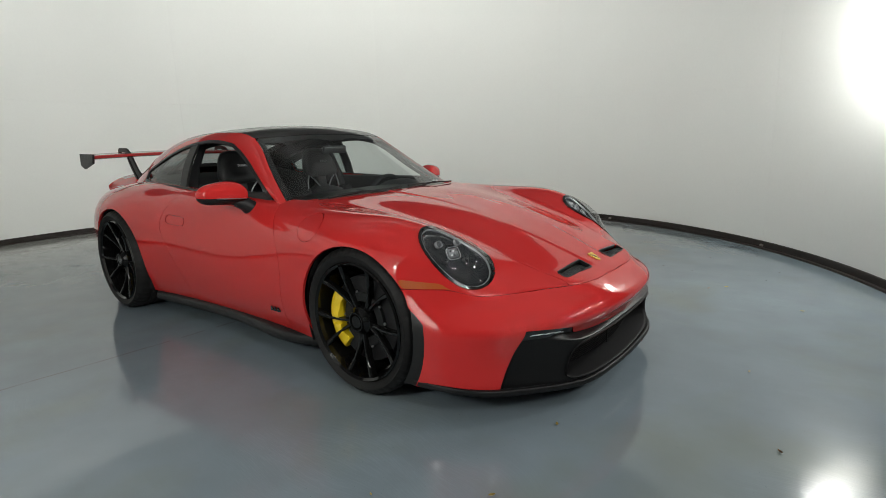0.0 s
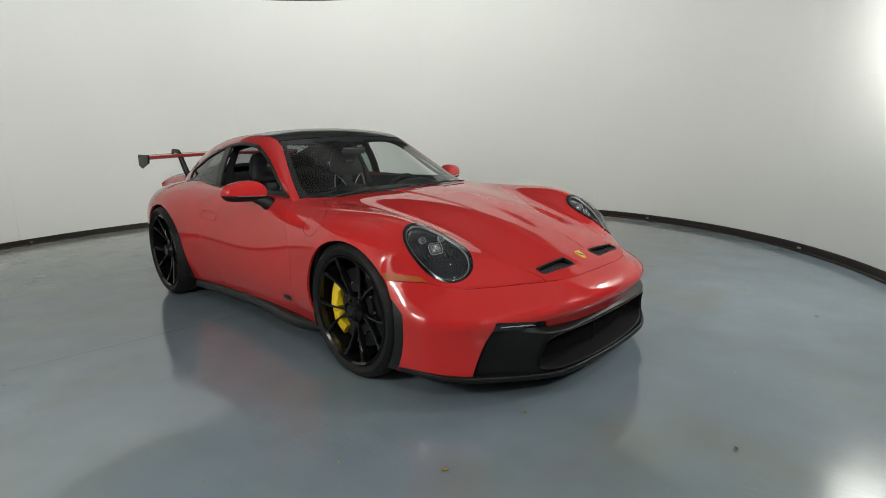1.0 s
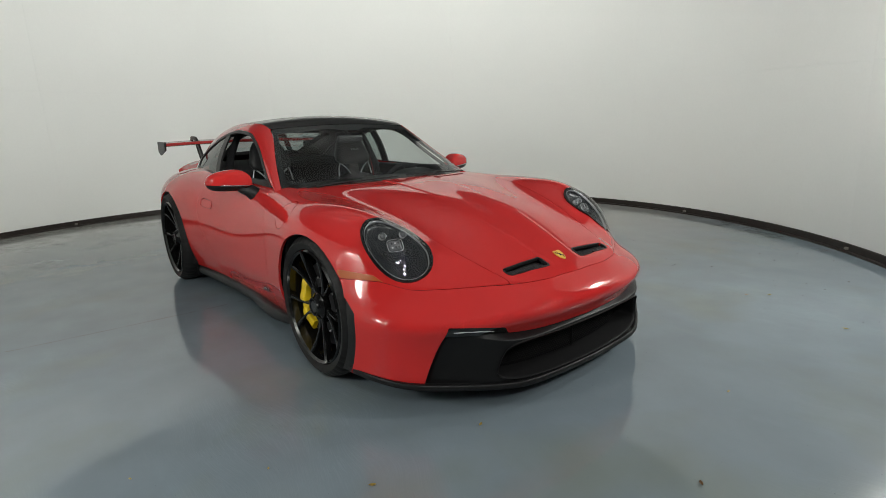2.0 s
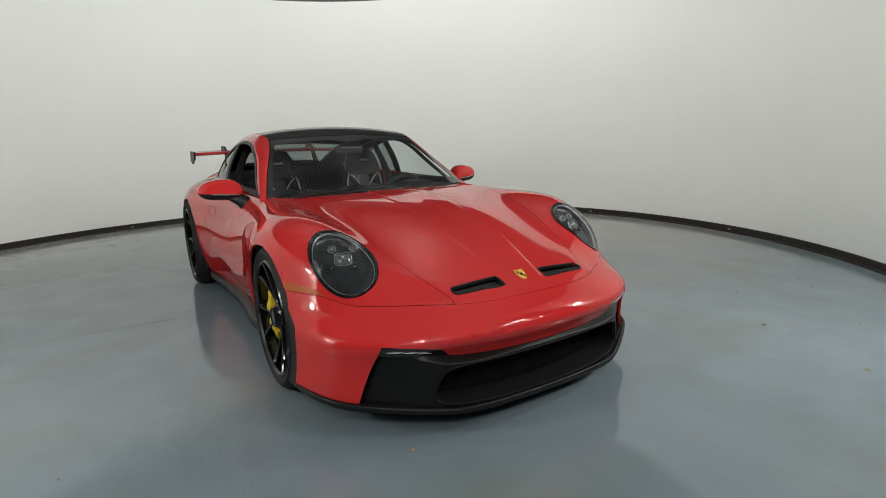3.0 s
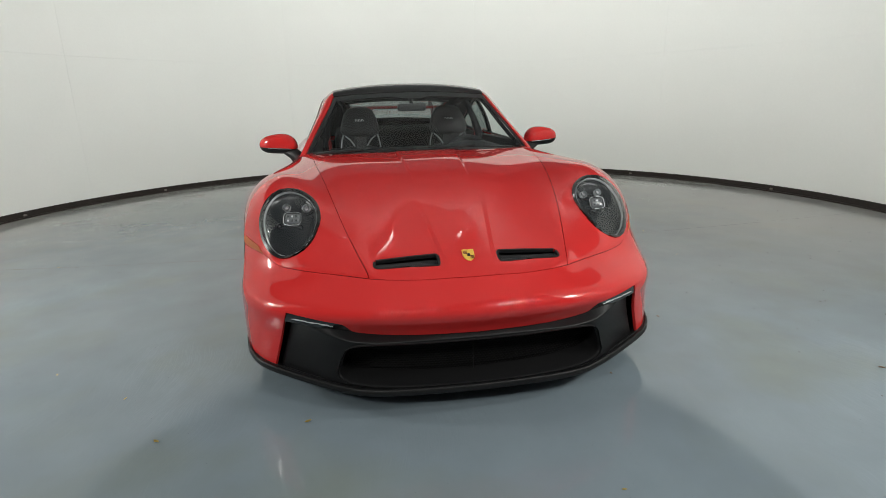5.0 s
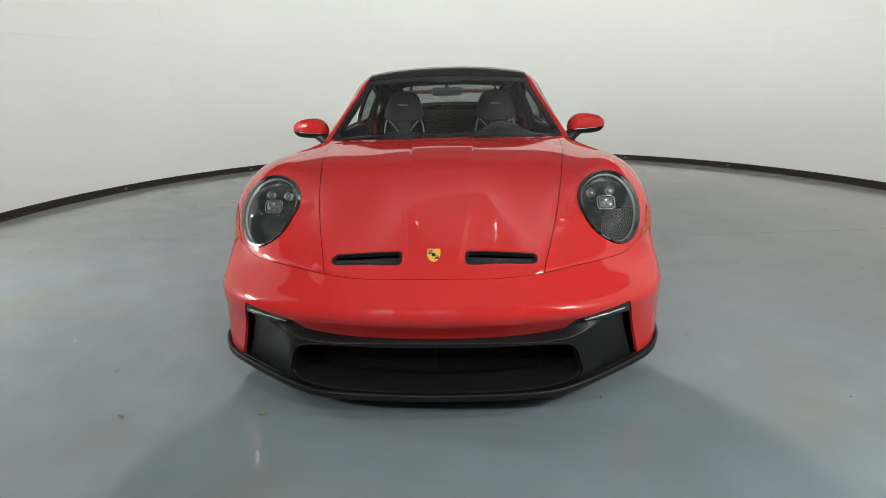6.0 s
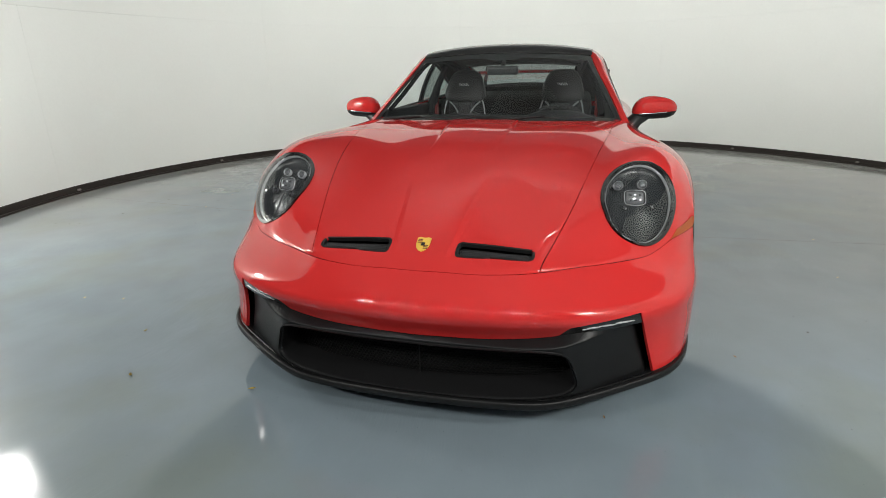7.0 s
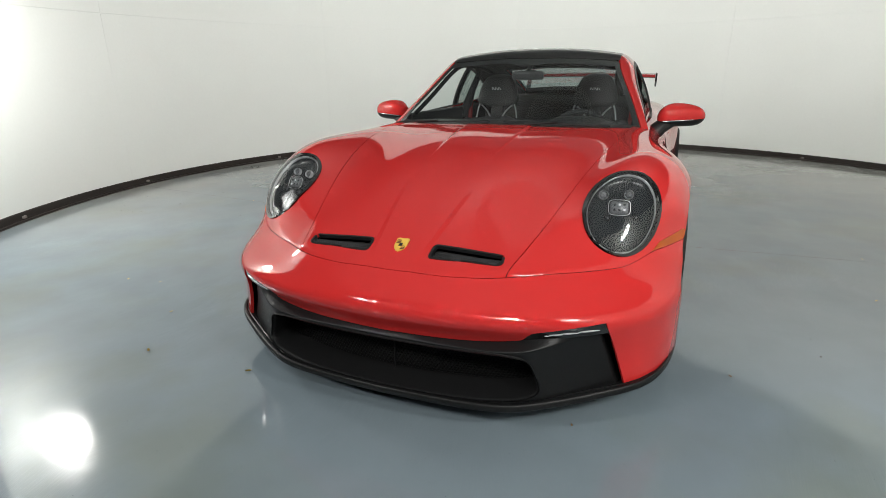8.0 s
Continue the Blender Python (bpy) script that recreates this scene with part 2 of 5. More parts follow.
class Shell:
    """A surface with two grid coordinates kept at every corner, so that panels can be cut out of it along any line."""

    def __init__(self, verts, attr, faces):
        self.v, self.a, self.f = np.asarray(verts, float), np.asarray(attr, float), faces

    @classmethod
    def grid(cls, P, U, V):
        n, m = P.shape[:2]
        faces = [(i * m + j, i * m + j + 1, (i + 1) * m + j + 1, (i + 1) * m + j) for i in range(n - 1) for j in range(m - 1)]
        return cls(P.reshape(-1, 3), np.stack([U.ravel(), V.ravel()], 1), faces)

    def cut(self, field):
        """The piece where field(x, y, z, u, v) is above nought."""
        val = np.asarray(field(self.v[:, 0], self.v[:, 1], self.v[:, 2], self.a[:, 0], self.a[:, 1]), float)
        val = np.where(np.abs(val) < 1e-9, 1e-9, val)
        verts, attr, idx, mid, faces = [], [], {}, {}, []

        def keep(i):
            if i not in idx:
                idx[i] = len(verts)
                verts.append(self.v[i]), attr.append(self.a[i])
            return idx[i]

        def cross(i, j):
            key = (min(i, j), max(i, j))
            if key not in mid:
                t = val[i] / (val[i] - val[j])
                mid[key] = len(verts)
                verts.append(self.v[i] + t * (self.v[j] - self.v[i])), attr.append(self.a[i] + t * (self.a[j] - self.a[i]))
            return mid[key]

        pos = val > 0
        for f in self.f:
            c = sum(pos[i] for i in f)
            if c == 0:
                continue
            if c == len(f):
                faces.append(tuple(keep(i) for i in f))
                continue
            out = []
            for i, j in zip(f, f[1:] + f[:1]):
                if pos[i]:
                    out.append(keep(i))
                if pos[i] != pos[j]:
                    out.append(cross(i, j))
            if len(out) > 2:
                faces.append(tuple(out))
        return Shell(np.array(verts).reshape(-1, 3), np.array(attr).reshape(-1, 2), faces)

    def normals(self):
        n = np.zeros_like(self.v)
        for f in self.f:
            p = self.v[list(f)]
            c = np.cross(p[1] - p[0], p[2] - p[0])
            if len(f) > 3:
                c = c + np.cross(p[2] - p[0], p[3] - p[0])
            for i in f:
                n[i] += c
        return n / np.maximum(np.linalg.norm(n, axis=1, keepdims=True), 1e-12)

    def mirrored(self):
        return Shell(self.v * [1, -1, 1], self.a, [f[::-1] for f in self.f])

    def __add__(self, other):
        k = len(self.v)
        return Shell(np.r_[self.v, other.v], np.r_[self.a, other.a], self.f + [tuple(i + k for i in f) for f in other.f])

    def mesh(self, name, depth=0.012, shift=0.0):
        """The surface with its edges turned inwards by depth."""
        n = self.normals()
        v = self.v + n * shift
        verts, faces = list(v), list(self.f)
        smooth = [True] * len(faces)
        if depth:
            count = {}
            for f in self.f:
                for i, j in zip(f, f[1:] + f[:1]):
                    count[(i, j)] = 1
            low = {}
            for i, j in count:
                if (j, i) not in count:
                    for k in (i, j):
                        if k not in low:
                            low[k] = (len(verts), len(verts) + 1)
                            verts.append(v[k]), verts.append(v[k] - n[k] * depth)
                    faces.append((low[j][0], low[i][0], low[i][1], low[j][1]))
                    smooth.append(False)
        me = bpy.data.meshes.new(name)
        me.from_pydata([tuple(p) for p in verts], [], faces)
        me.polygons.foreach_set("use_smooth", smooth)
        me.validate()
        me.update()
        return me


def weld_mirror(shell):
    """Both halves of a shell that ends on the middle plane, joined there."""
    both = shell + shell.mirrored()
    key, idx, verts, attr = {}, [], [], []
    for p, a in zip(both.v, both.a):
        k = (round(p[0], 5), round(p[1], 5), round(p[2], 5)) if abs(p[1]) < 2e-4 else None
        if k is not None and k in key:
            idx.append(key[k])
            continue
        if k is not None:
            key[k] = len(verts)
        idx.append(len(verts))
        verts.append(p), attr.append(a)
    return Shell(np.array(verts), np.array(attr), [tuple(idx[i] for i in f) for f in both.f])


def part(name, data, mat, parent=None, label="", depth=0.012, shift=0.0):
    """Links a bmesh, Shell or mesh as one object under a thing or part."""
    if isinstance(data, Shell):
        me = data.mesh(name, depth, shift)
    elif isinstance(data, bmesh.types.BMesh):
        me = bpy.data.meshes.new(name)
        bmesh.ops.recalc_face_normals(data, faces=data.faces)
        data.to_mesh(me)
        data.free()
    else:
        me = data
    if mat and not me.materials:
        me.materials.append(mat)
    ob = new(name, me)
    ob.parent = parent
    return tagged(ob, label)


def smooth(bm, angle=40):
    bmesh.ops.recalc_face_normals(bm, faces=bm.faces)
    for f in bm.faces:
        f.smooth = True
    for e in bm.edges:
        if len(e.link_faces) == 2 and e.calc_face_angle(0) > radians(angle):
            e.smooth = False
    return bm


def box(sx, sy, sz, m=None, bevel=0.004, seg=2):
    bm = bmesh.new()
    bmesh.ops.create_cube(bm, size=1, matrix=Matrix.Diagonal((sx, sy, sz, 1)))
    if bevel:
        bmesh.ops.bevel(bm, geom=bm.edges[:], offset=bevel, segments=seg, affect="EDGES", profile=0.5)
    if m is not None:
        bmesh.ops.transform(bm, matrix=m, verts=bm.verts)
    return smooth(bm)


def lathe(profile, n=64, axis="y", closed=False):
    """Turns (radius, along) pairs round the y axis."""
    bm = bmesh.new()
    rings = []
    for k in range(n):
        a = 2 * math.pi * k / n
        rings.append([bm.verts.new((r * math.cos(a), w, r * math.sin(a))) for r, w in profile])
    m = len(profile)
    for k in range(n):
        A, B = rings[k], rings[(k + 1) % n]
        for i in range(m if closed else m - 1):
            bm.faces.new((A[i], B[i], B[(i + 1) % m], A[(i + 1) % m]))
    return smooth(bm, 35)


def tube(P, r, n=10, cap=True, flat=1.0):
    """A round bar along the points P; r a number or one per point."""
    P = [Vector(p) for p in P]
    R = r if isinstance(r, (list, tuple, np.ndarray)) else [r] * len(P)
    bm = bmesh.new()
    rings, up = [], None
    for i, p in enumerate(P):
        d = (P[min(i + 1, len(P) - 1)] - P[max(i - 1, 0)]).normalized()
        if up is None:
            up = d.orthogonal().normalized()
        up = (up - d * up.dot(d)).normalized()
        side = d.cross(up)
        rings.append([bm.verts.new(p + (up * math.cos(2 * math.pi * k / n) * flat + side * math.sin(2 * math.pi * k / n)) * R[i]) for k in range(n)])
    for A, B in zip(rings, rings[1:]):
        for k in range(n):
            bm.faces.new((A[k], A[(k + 1) % n], B[(k + 1) % n], B[k]))
    if cap:
        bm.faces.new(rings[0][::-1]), bm.faces.new(rings[-1])
    return smooth(bm, 50)


def prism(outline, y0, y1, bevel=0.0):
    """A plate: outline in x and z, from y0 to y1."""
    bm = bmesh.new()
    A = [bm.verts.new((x, y0, z)) for x, z in outline]
    B = [bm.verts.new((x, y1, z)) for x, z in outline]
    bm.faces.new(A), bm.faces.new(B[::-1])
    for i in range(len(A)):
        j = (i + 1) % len(A)
        bm.faces.new((A[i], B[i], B[j], A[j]))
    bmesh.ops.recalc_face_normals(bm, faces=bm.faces)
    if bevel:
        bmesh.ops.bevel(bm, geom=bm.edges[:], offset=bevel, segments=2, affect="EDGES")
    return smooth(bm)


def moved(bm, m):
    bmesh.ops.transform(bm, matrix=m, verts=bm.verts)
    return bm


def thing(name, label, category, at=(0, 0, 0)):
    ob = new(name)
    ob.location = at
    return tagged(ob, label, category)


# ---- the round white room ----
CX, CY, RAD, HIGH = -1.08, 0.20, 4.63, 3.56
OPEN_A, OPEN_B = 24.0, -52.0     # the wall is open between these angles, where the walk passes


def wall_radius(a):
    return RAD * (1 + 0.0198 * np.cos(2 * a) + 0.0068 * np.sin(2 * a))


def wall_point(deg, off=0.0):
    a = radians(deg)
    r = wall_radius(a) + off
    return CX + r * math.cos(a), CY + r * math.sin(a)


def ring_wall(angles, off0, off1, z0, z1):
    bm = bmesh.new()
    rows = []
    for d in angles:
        (xa, ya), (xb, yb) = wall_point(d, off0), wall_point(d, off1)
        rows.append([bm.verts.new(p) for p in ((xa, ya, z0), (xa, ya, z1), (xb, yb, z1), (xb, yb, z0))])
    for A, B in zip(rows, rows[1:]):
        for i in range(4):
            j = (i + 1) % 4
            bm.faces.new((A[i], B[i], B[j], A[j]))
    bm.faces.new(rows[0]), bm.faces.new(rows[-1][::-1])
    return smooth(bm, 30)


def wall_seam(deg):
    """Height of the joint between lower and upper wall sheets."""
    return 1.86 - 0.32 * ((deg - 180) / 136)**2


def wall_sheet(a0, a1, upper):
    n = max(int((a1 - a0) / 2), 2)
    bm = bmesh.new()
    rows = []
    for d in np.linspace(a0, a1, n + 1):
        z0, z1 = (wall_seam(d) + 0.0007, HIGH) if upper else (0.076, wall_seam(d) - 0.0007)
        (xa, ya), (xb, yb) = wall_point(d, 0.0), wall_point(d, 0.012)
        rows.append([bm.verts.new(p) for p in ((xa, ya, z0), (xa, ya, z1), (xb, yb, z1), (xb, yb, z0))])
    for A, B in zip(rows, rows[1:]):
        for i in range(4):
            j = (i + 1) % 4
            bm.faces.new((A[i], B[i], B[j], A[j]))
    bm.faces.new(rows[0]), bm.faces.new(rows[-1][::-1])
    return smooth(bm, 30)


ANGLES = np.linspace(OPEN_A, 360 + OPEN_B, 181)
wall_ring = tagged(part("wall_round", ring_wall(ANGLES, 0.014, 0.07, 0.075, HIGH - 0.003), WALL), "curved white painted studio wall with faint sheet seams", "wall", kind="structure")
cuts = [OPEN_A] + [44.0 + 39.1 * k for k in range(7)] + [360 + OPEN_B]
for a0, a1 in zip(cuts, cuts[1:]):
    for upper in (False, True):
        part("wall_sheet", wall_sheet(a0 + 0.006, a1 - 0.006, upper), WALL, wall_ring)
wall_back = tagged(part("wall_back", box(0.1, 13.0, 5.4, pose(6.9, 0, 2.7), 0), HALL), "plain grey wall behind the opening", "wall", kind="structure")
for name, y in (("wall_left", 6.45), ("wall_right", -6.45)):
    tagged(part(name, box(13.8, 0.1, 5.4, pose(0.0, y, 2.7), 0), HALL), "plain grey outer wall", "wall", kind="structure")
tagged(part("wall_rear", box(0.1, 13.0, 5.4, pose(-6.9, 0, 2.7), 0), HALL), "plain grey outer wall", "wall", kind="structure")
tagged(part("ceiling", box(13.9, 13.1, 0.1, pose(0, 0, 5.45), 0), HALL_ROOF), "grey hall roof", "ceiling", kind="structure")
floor = tagged(part("floor", box(13.9, 13.1, 0.1, pose(0, 0, -0.05), 0), FLOOR), "glossy grey epoxy floor with scuffs", "floor", kind="structure")
baseboard = tagged(part("baseboard", ring_wall(ANGLES, -0.004, 0.05, 0.0, 0.078), TRACK), "brown-black base track under the curved wall", "baseboard", kind="structure")
part("track_ledge", ring_wall(ANGLES, -0.034, -0.004, 0.0, 0.016), TRACK, baseboard)
part("track_lip", ring_wall(ANGLES, -0.010, -0.004, 0.058, 0.074), TRACK, baseboard)

# ---- the car: x forward, y to its left, origin on the floor half way between the axles ----
car = thing("sports_car", "glossy red sports coupe with black wheels and tall rear wing", "car")
AXLE, HUB_F, HUB_R = 1.2285, 0.343, 0.361

# design lines of the lower body: half widths and heights along the length
y_sill = spline((-2.3, 0.62), (-1.9, 0.79), (-1.2, 0.89), (-0.6, 0.83), (0.0, 0.80), (0.6, 0.81), (1.2, 0.87), (1.7, 0.82), (2.18, 0.4))
y_low = spline((-2.3, 0.66), (-1.8, 0.865), (-1.2, 0.957), (-0.6, 0.885), (0.0, 0.857), (0.6, 0.868), (1.2, 0.918), (1.5, 0.90), (1.85, 0.72), (2.18, 0.25))
y_max = spline((-2.3, 0.70), (-1.8, 0.892), (-1.2, 0.966), (-0.7, 0.915), (-0.2, 0.876), (0.4, 0.868), (0.8, 0.893), (1.2, 0.932), (1.45, 0.910), (1.6, 0.862), (1.73, 0.768), (1.82, 0.672), (1.945, 0.515), (2.01, 0.425), (2.09, 0.255), (2.18, 0.06))
z_max = spline((-2.3, 0.55), (-1.2, 0.56), (0.0, 0.53), (0.7, 0.54), (1.2, 0.57), (1.45, 0.53), (1.6, 0.50), (1.85, 0.49), (2.18, 0.41))
y_up = spline((-2.3, 0.64), (-1.8, 0.852), (-1.35, 0.945), (-1.2, 0.944), (-0.7, 0.885), (-0.2, 0.842), (0.4, 0.833), (0.8, 0.868), (1.2, 0.905), (1.45, 0.868), (1.65, 0.788), (1.75, 0.708), (1.85, 0.60), (2.09, 0.24), (2.18, 0.055))
z_up = spline((-2.3, 0.66), (-1.8, 0.72), (-1.3, 0.745), (-0.2, 0.70), (0.4, 0.70), (0.8, 0.70), (1.2, 0.705), (1.45, 0.68), (1.65, 0.620), (1.75, 0.572), (1.85, 0.535), (2.18, 0.42))
y_crown = spline((-2.3, 0.52), (-1.8, 0.74), (-1.35, 0.80), (-1.2, 0.795), (-0.7, 0.755), (-0.2, 0.752), (0.4, 0.735), (0.8, 0.745), (1.2, 0.745), (1.5, 0.70), (1.65, 0.667), (1.75, 0.62), (1.9, 0.505), (2.0, 0.41), (2.09, 0.22), (2.18, 0.05))
z_crown = spline((-2.3, 0.82), (-2.05, 0.825), (-1.8, 0.835), (-1.2, 0.885), (-0.7, 0.875), (-0.2, 0.858), (0.4, 0.825), (0.8, 0.812), (1.2, 0.810), (1.5, 0.765), (1.65, 0.685), (1.75, 0.618), (1.9, 0.546), (2.18, 0.425))
y_hood = spline((-2.3, 0.38), (-1.2, 0.60), (-0.2, 0.62), (0.4, 0.66), (0.8, 0.63), (1.2, 0.56), (1.5, 0.50), (1.7, 0.465), (1.9, 0.430), (2.0, 0.355), (2.09, 0.19), (2.18, 0.035))
z_hood = spline((-2.3, 0.875), (-2.05, 0.855), (-1.8, 0.85), (-1.2, 0.92), (-0.2, 0.86), (0.4, 0.846), (0.8, 0.827), (1.2, 0.780), (1.6, 0.672), (1.9, 0.560), (2.07, 0.498), (2.18, 0.43))
z_mid = spline((-2.3, 0.88), (-2.05, 0.86), (-1.8, 0.87), (-1.2, 0.95), (-0.2, 0.87), (0.4, 0.862), (0.8, 0.843), (1.2, 0.792), (1.6, 0.690), (1.95, 0.557), (2.07, 0.504), (2.18, 0.435))


def z_mid0(x):
    return z_mid(x) + (z_mid(x) - z_hood(x)) / 3


def seam(x):
    """Height of the joint between bumper and wings: higher beside the wheel openings."""
    k = np.clip((1.80 - np.asarray(x, float)) / 0.14, 0, 1)
    return 0.503 + 0.037 * k * k * (3 - 2 * k)


def eased(A, h, sigma=0.062):
    """Rows of design points, made fair along the length."""
    k = int(3 * sigma / h)
    w = np.exp(-0.5 * (np.arange(-k, k + 1) * h / sigma)**2)
    w /= w.sum()
    lead = [2 * A[0] - A[i] for i in range(k, 0, -1)]
    tail = [2 * A[-1] - A[-1 - i] for i in range(1, k + 1)]
    B = np.concatenate([lead, A, tail])
    return sum(c * B[i:i + len(A)] for i, c in enumerate(w))


AROUND = 190


def body_grid():
    h = 0.01
    X = np.arange(-2.28, 2.1601, h)
    ctrl = np.array([[(y_sill(x), 0.165), (y_low(x), 0.33), (y_max(x), z_max(x)), (y_up(x), z_up(x)), (y_crown(x), z_crown(x)),
                      (y_hood(x), z_hood(x)), (y_hood(x) * 0.5, z_mid(x)), (0.0, z_mid0(x))] for x in X], float)
    ctrl = eased(ctrl, h)
    rows, U, V, n = [], [], [], AROUND
    steps = np.r_[np.linspace(0, 0.82, 111)[:-1], np.linspace(0.82, 1, n - 110)]     # closer towards the middle
    for x, P in zip(X, ctrl):
        row = through_points(P, n, steps)
        row[-1, 0] = 0
        s = np.r_[0, np.cumsum(np.linalg.norm(np.diff(P, axis=0), axis=1))]
        # soft creases: the raised middle of the bonnet, and ridges behind the vents
        ay, z = np.abs(row[:, 0]), row[:, 1]
        if x > 0.5:
            fade = np.clip((1.42 - x) / 0.55, 0, 1)
            ramp = np.clip((0.171 - 0.06 * (x - 0.85) - ay) / 0.013, 0, 1)
            z = z + 0.0055 * fade * ramp * ramp * (3 - 2 * ramp)
            fore = np.clip((x - 1.55) / 0.3, 0, 1) * np.clip((2.02 - x) / 0.05, 0, 1)
            dip = np.clip((ay - 0.088 - 0.13 * (1.95 - x)) / 0.018, 0, 1) * np.clip((0.37 - ay) / 0.2, 0, 1)
            z = z - 0.0045 * fore * dip
        # one smooth curve across the middle
        both = np.r_[z, z[-2::-1]]
        for _ in range(90):
            both[n - 11:n + 10] = (both[n - 12:n + 9] + 2 * both[n - 11:n + 10] + both[n - 10:n + 11]) / 4
        row[:, 1] = both[:n]
        rows.append(np.c_[np.full(n, x), row])
        V.append(np.interp(steps * s[-1], s, range(8)))
        U.append(np.full(n, x))
    return Shell.grid(np.array(rows), np.array(U), np.array(V))


def arch(x, z, front=True):
    """Above nought outside the wheel opening."""
    if front:
        return np.hypot(x - AXLE, z - 0.338) - 0.354
    return np.hypot(x + AXLE, z - 0.35) - 0.385


fall = spline((0.30, 0.62), (0.45, 0.70), (0.55, 0.80), (0.62, 0.95), (0.69, 1.30), (0.76, 2.1), (0.82, 3.2), (0.95, 6.0))


def fair_front(shell):
    """Lets the wings run down to the bumper in one slope, with no roll above the joint."""
    v = shell.v
    raw = v[(np.abs(v[:, 2] - seam(v[:, 0])) < 0.005) & (v[:, 0] > 1.40) & (v[:, 1] > 0.22)]
    knots = []
    for y in np.r_[np.arange(0.26, 0.86, 0.06), 0.885]:
        w = np.exp(-0.5 * ((raw[:, 1] - y) / 0.012)**2) + 1e-12
        knots.append((y, float((w * raw[:, 0]).sum() / w.sum())))
    Y = np.linspace(0.24, 0.90, 700)
    X = spline(*knots)(Y)
    S, F = seam(X), fall(Y)
    idx = np.nonzero((v[:, 0] > 1.45) & (v[:, 1] > 0.34) & (v[:, 2] > seam(v[:, 0]) - 0.02))[0]
    d = np.hypot(X[None] - v[idx, 0][:, None], Y[None] - v[idx, 1][:, None])
    n = d.argmin(1)
    d = d.min(1) * np.where(v[idx, 0] + v[idx, 1] * 0.8 > X[n] + Y[n] * 0.8, -1, 1)
    h = S[n] + 0.004 + F[n] * d - 0.6 * d * np.abs(d)
    z = v[idx, 2]
    soft = 0.5 * (z + h - np.hypot(z - h, 0.008))
    k = np.clip((v[idx, 1] - 0.34) / 0.10, 0, 1)
    v[idx, 2] = z + (soft - z) * k * k * (3 - 2 * k)
    return shell


GAP = 0.0012
BODY = RAW = fair_front(body_grid())
BODY = BODY.cut(lambda x, y, z, u, v: arch(x, z, True)).cut(lambda x, y, z, u, v: arch(x, z, False))
def joint_field(x, y, z):
    """Above nought behind the joint between bumper, bonnet and wings."""
    return z - seam(x)


UPPER = BODY.cut(lambda x, y, z, u, v: np.where(x > 1.35, joint_field(x, y, z) - GAP * 0.6, 1))
# the cowl: where the bonnet ends below the windscreen
cowl = spline((0.0, 0.79), (0.35, 0.745), (0.6, 0.645), (0.75, 0.54))
hood_side = spline((0.3, 0.69), (0.6, 0.645), (0.9, 0.615), (1.2, 0.565), (1.5, 0.505), (1.75, 0.445), (2.05, 0.36), (2.2, 0.32))


def hood_field(x, y, z, u, v):
    return np.minimum(hood_side(x) - y, x - cowl(np.abs(y)))


# headlight axis: centre on the wing, facing forward, up and outward
HL_C = Vector((1.656, 0.679, 0.666))
HL_N = Vector((0.66, 0.28, 0.70)).normalized()
HL_T = (Vector((-0.72, 0.17, 0.62)) - HL_N * Vector((-0.72, 0.17, 0.62)).dot(HL_N)).normalized()
HL_S = HL_N.cross(HL_T)
HL_A, HL_B = 0.186, 0.120


def lamp_field(x, y, z, grow=0.0):
    p = np.stack([x - HL_C.x, y - HL_C.y, z - HL_C.z], -1)
    a, b = p @ np.array(HL_T), p @ np.array(HL_S)
    n = np.abs(p @ np.array(HL_N))
    b = b / (1 - 0.03 * a / HL_A)
    long = np.where(a < 0, HL_A * 0.955, HL_A) + grow
    return np.where(n < 0.2, (np.abs(a / long)**2.12 + np.abs(b / (HL_B + grow))**2.12)**(1 / 2.12) - 1, 1.0)


WING = UPPER.cut(lambda x, y, z, u, v: np.where(x > 0.3, y - hood_side(x) - GAP, 1))
COWL = UPPER.cut(lambda x, y, z, u, v: np.minimum(np.minimum(cowl(y) + 0.03 - x, x - 0.42), hood_side(x) - y + 0.02))
HOOD = UPPER.cut(lambda x, y, z, u, v: hood_field(x, y, z, u, v) - GAP)


# vents: two scoops at the bonnet's front
def vent_field(x, y):
    """Metres outside the vent's outline, negative within."""
    front = 2.004 - 0.078 * (y - 0.11)
    mid = (1.941 + front) / 2
    r = 0.015
    qx, qy = np.abs(x - mid) - (front - 1.941) / 2 + r, np.abs(y - 0.231) - 0.119 + r
    return np.hypot(np.maximum(qx, 0), np.maximum(qy, 0)) + np.minimum(np.maximum(qx, qy), 0) - r


HOOD = HOOD.cut(lambda x, y, z, u, v: vent_field(x, np.abs(y)) - 0.002)
part("cowl_panel", weld_mirror(COWL), BLACK_SATIN, car, "black cowl below the windscreen", depth=0, shift=-0.012)
part("bonnet", weld_mirror(HOOD), RED, car, "glossy red bonnet with two black vents")

# doors, wings and rear quarters
door_front = spline((0.1, 0.66), (0.3, 0.655), (0.6, 0.66), (0.75, 0.57), (0.9, 0.46))
door_rear = spline((0.1, -0.42), (0.3, -0.42), (0.47, -0.50), (0.65, -0.605), (0.78, -0.56), (0.9, -0.44))


def outside_belt(x, y, z, u, v):
    """Above nought on the outer body, below on what the cabin covers."""
    return np.where(x < 0.47, np.where(x > -1.5, 4.45 - v, np.where(x > -1.93, 4.5 - v, 9 - v)), 9 - v)


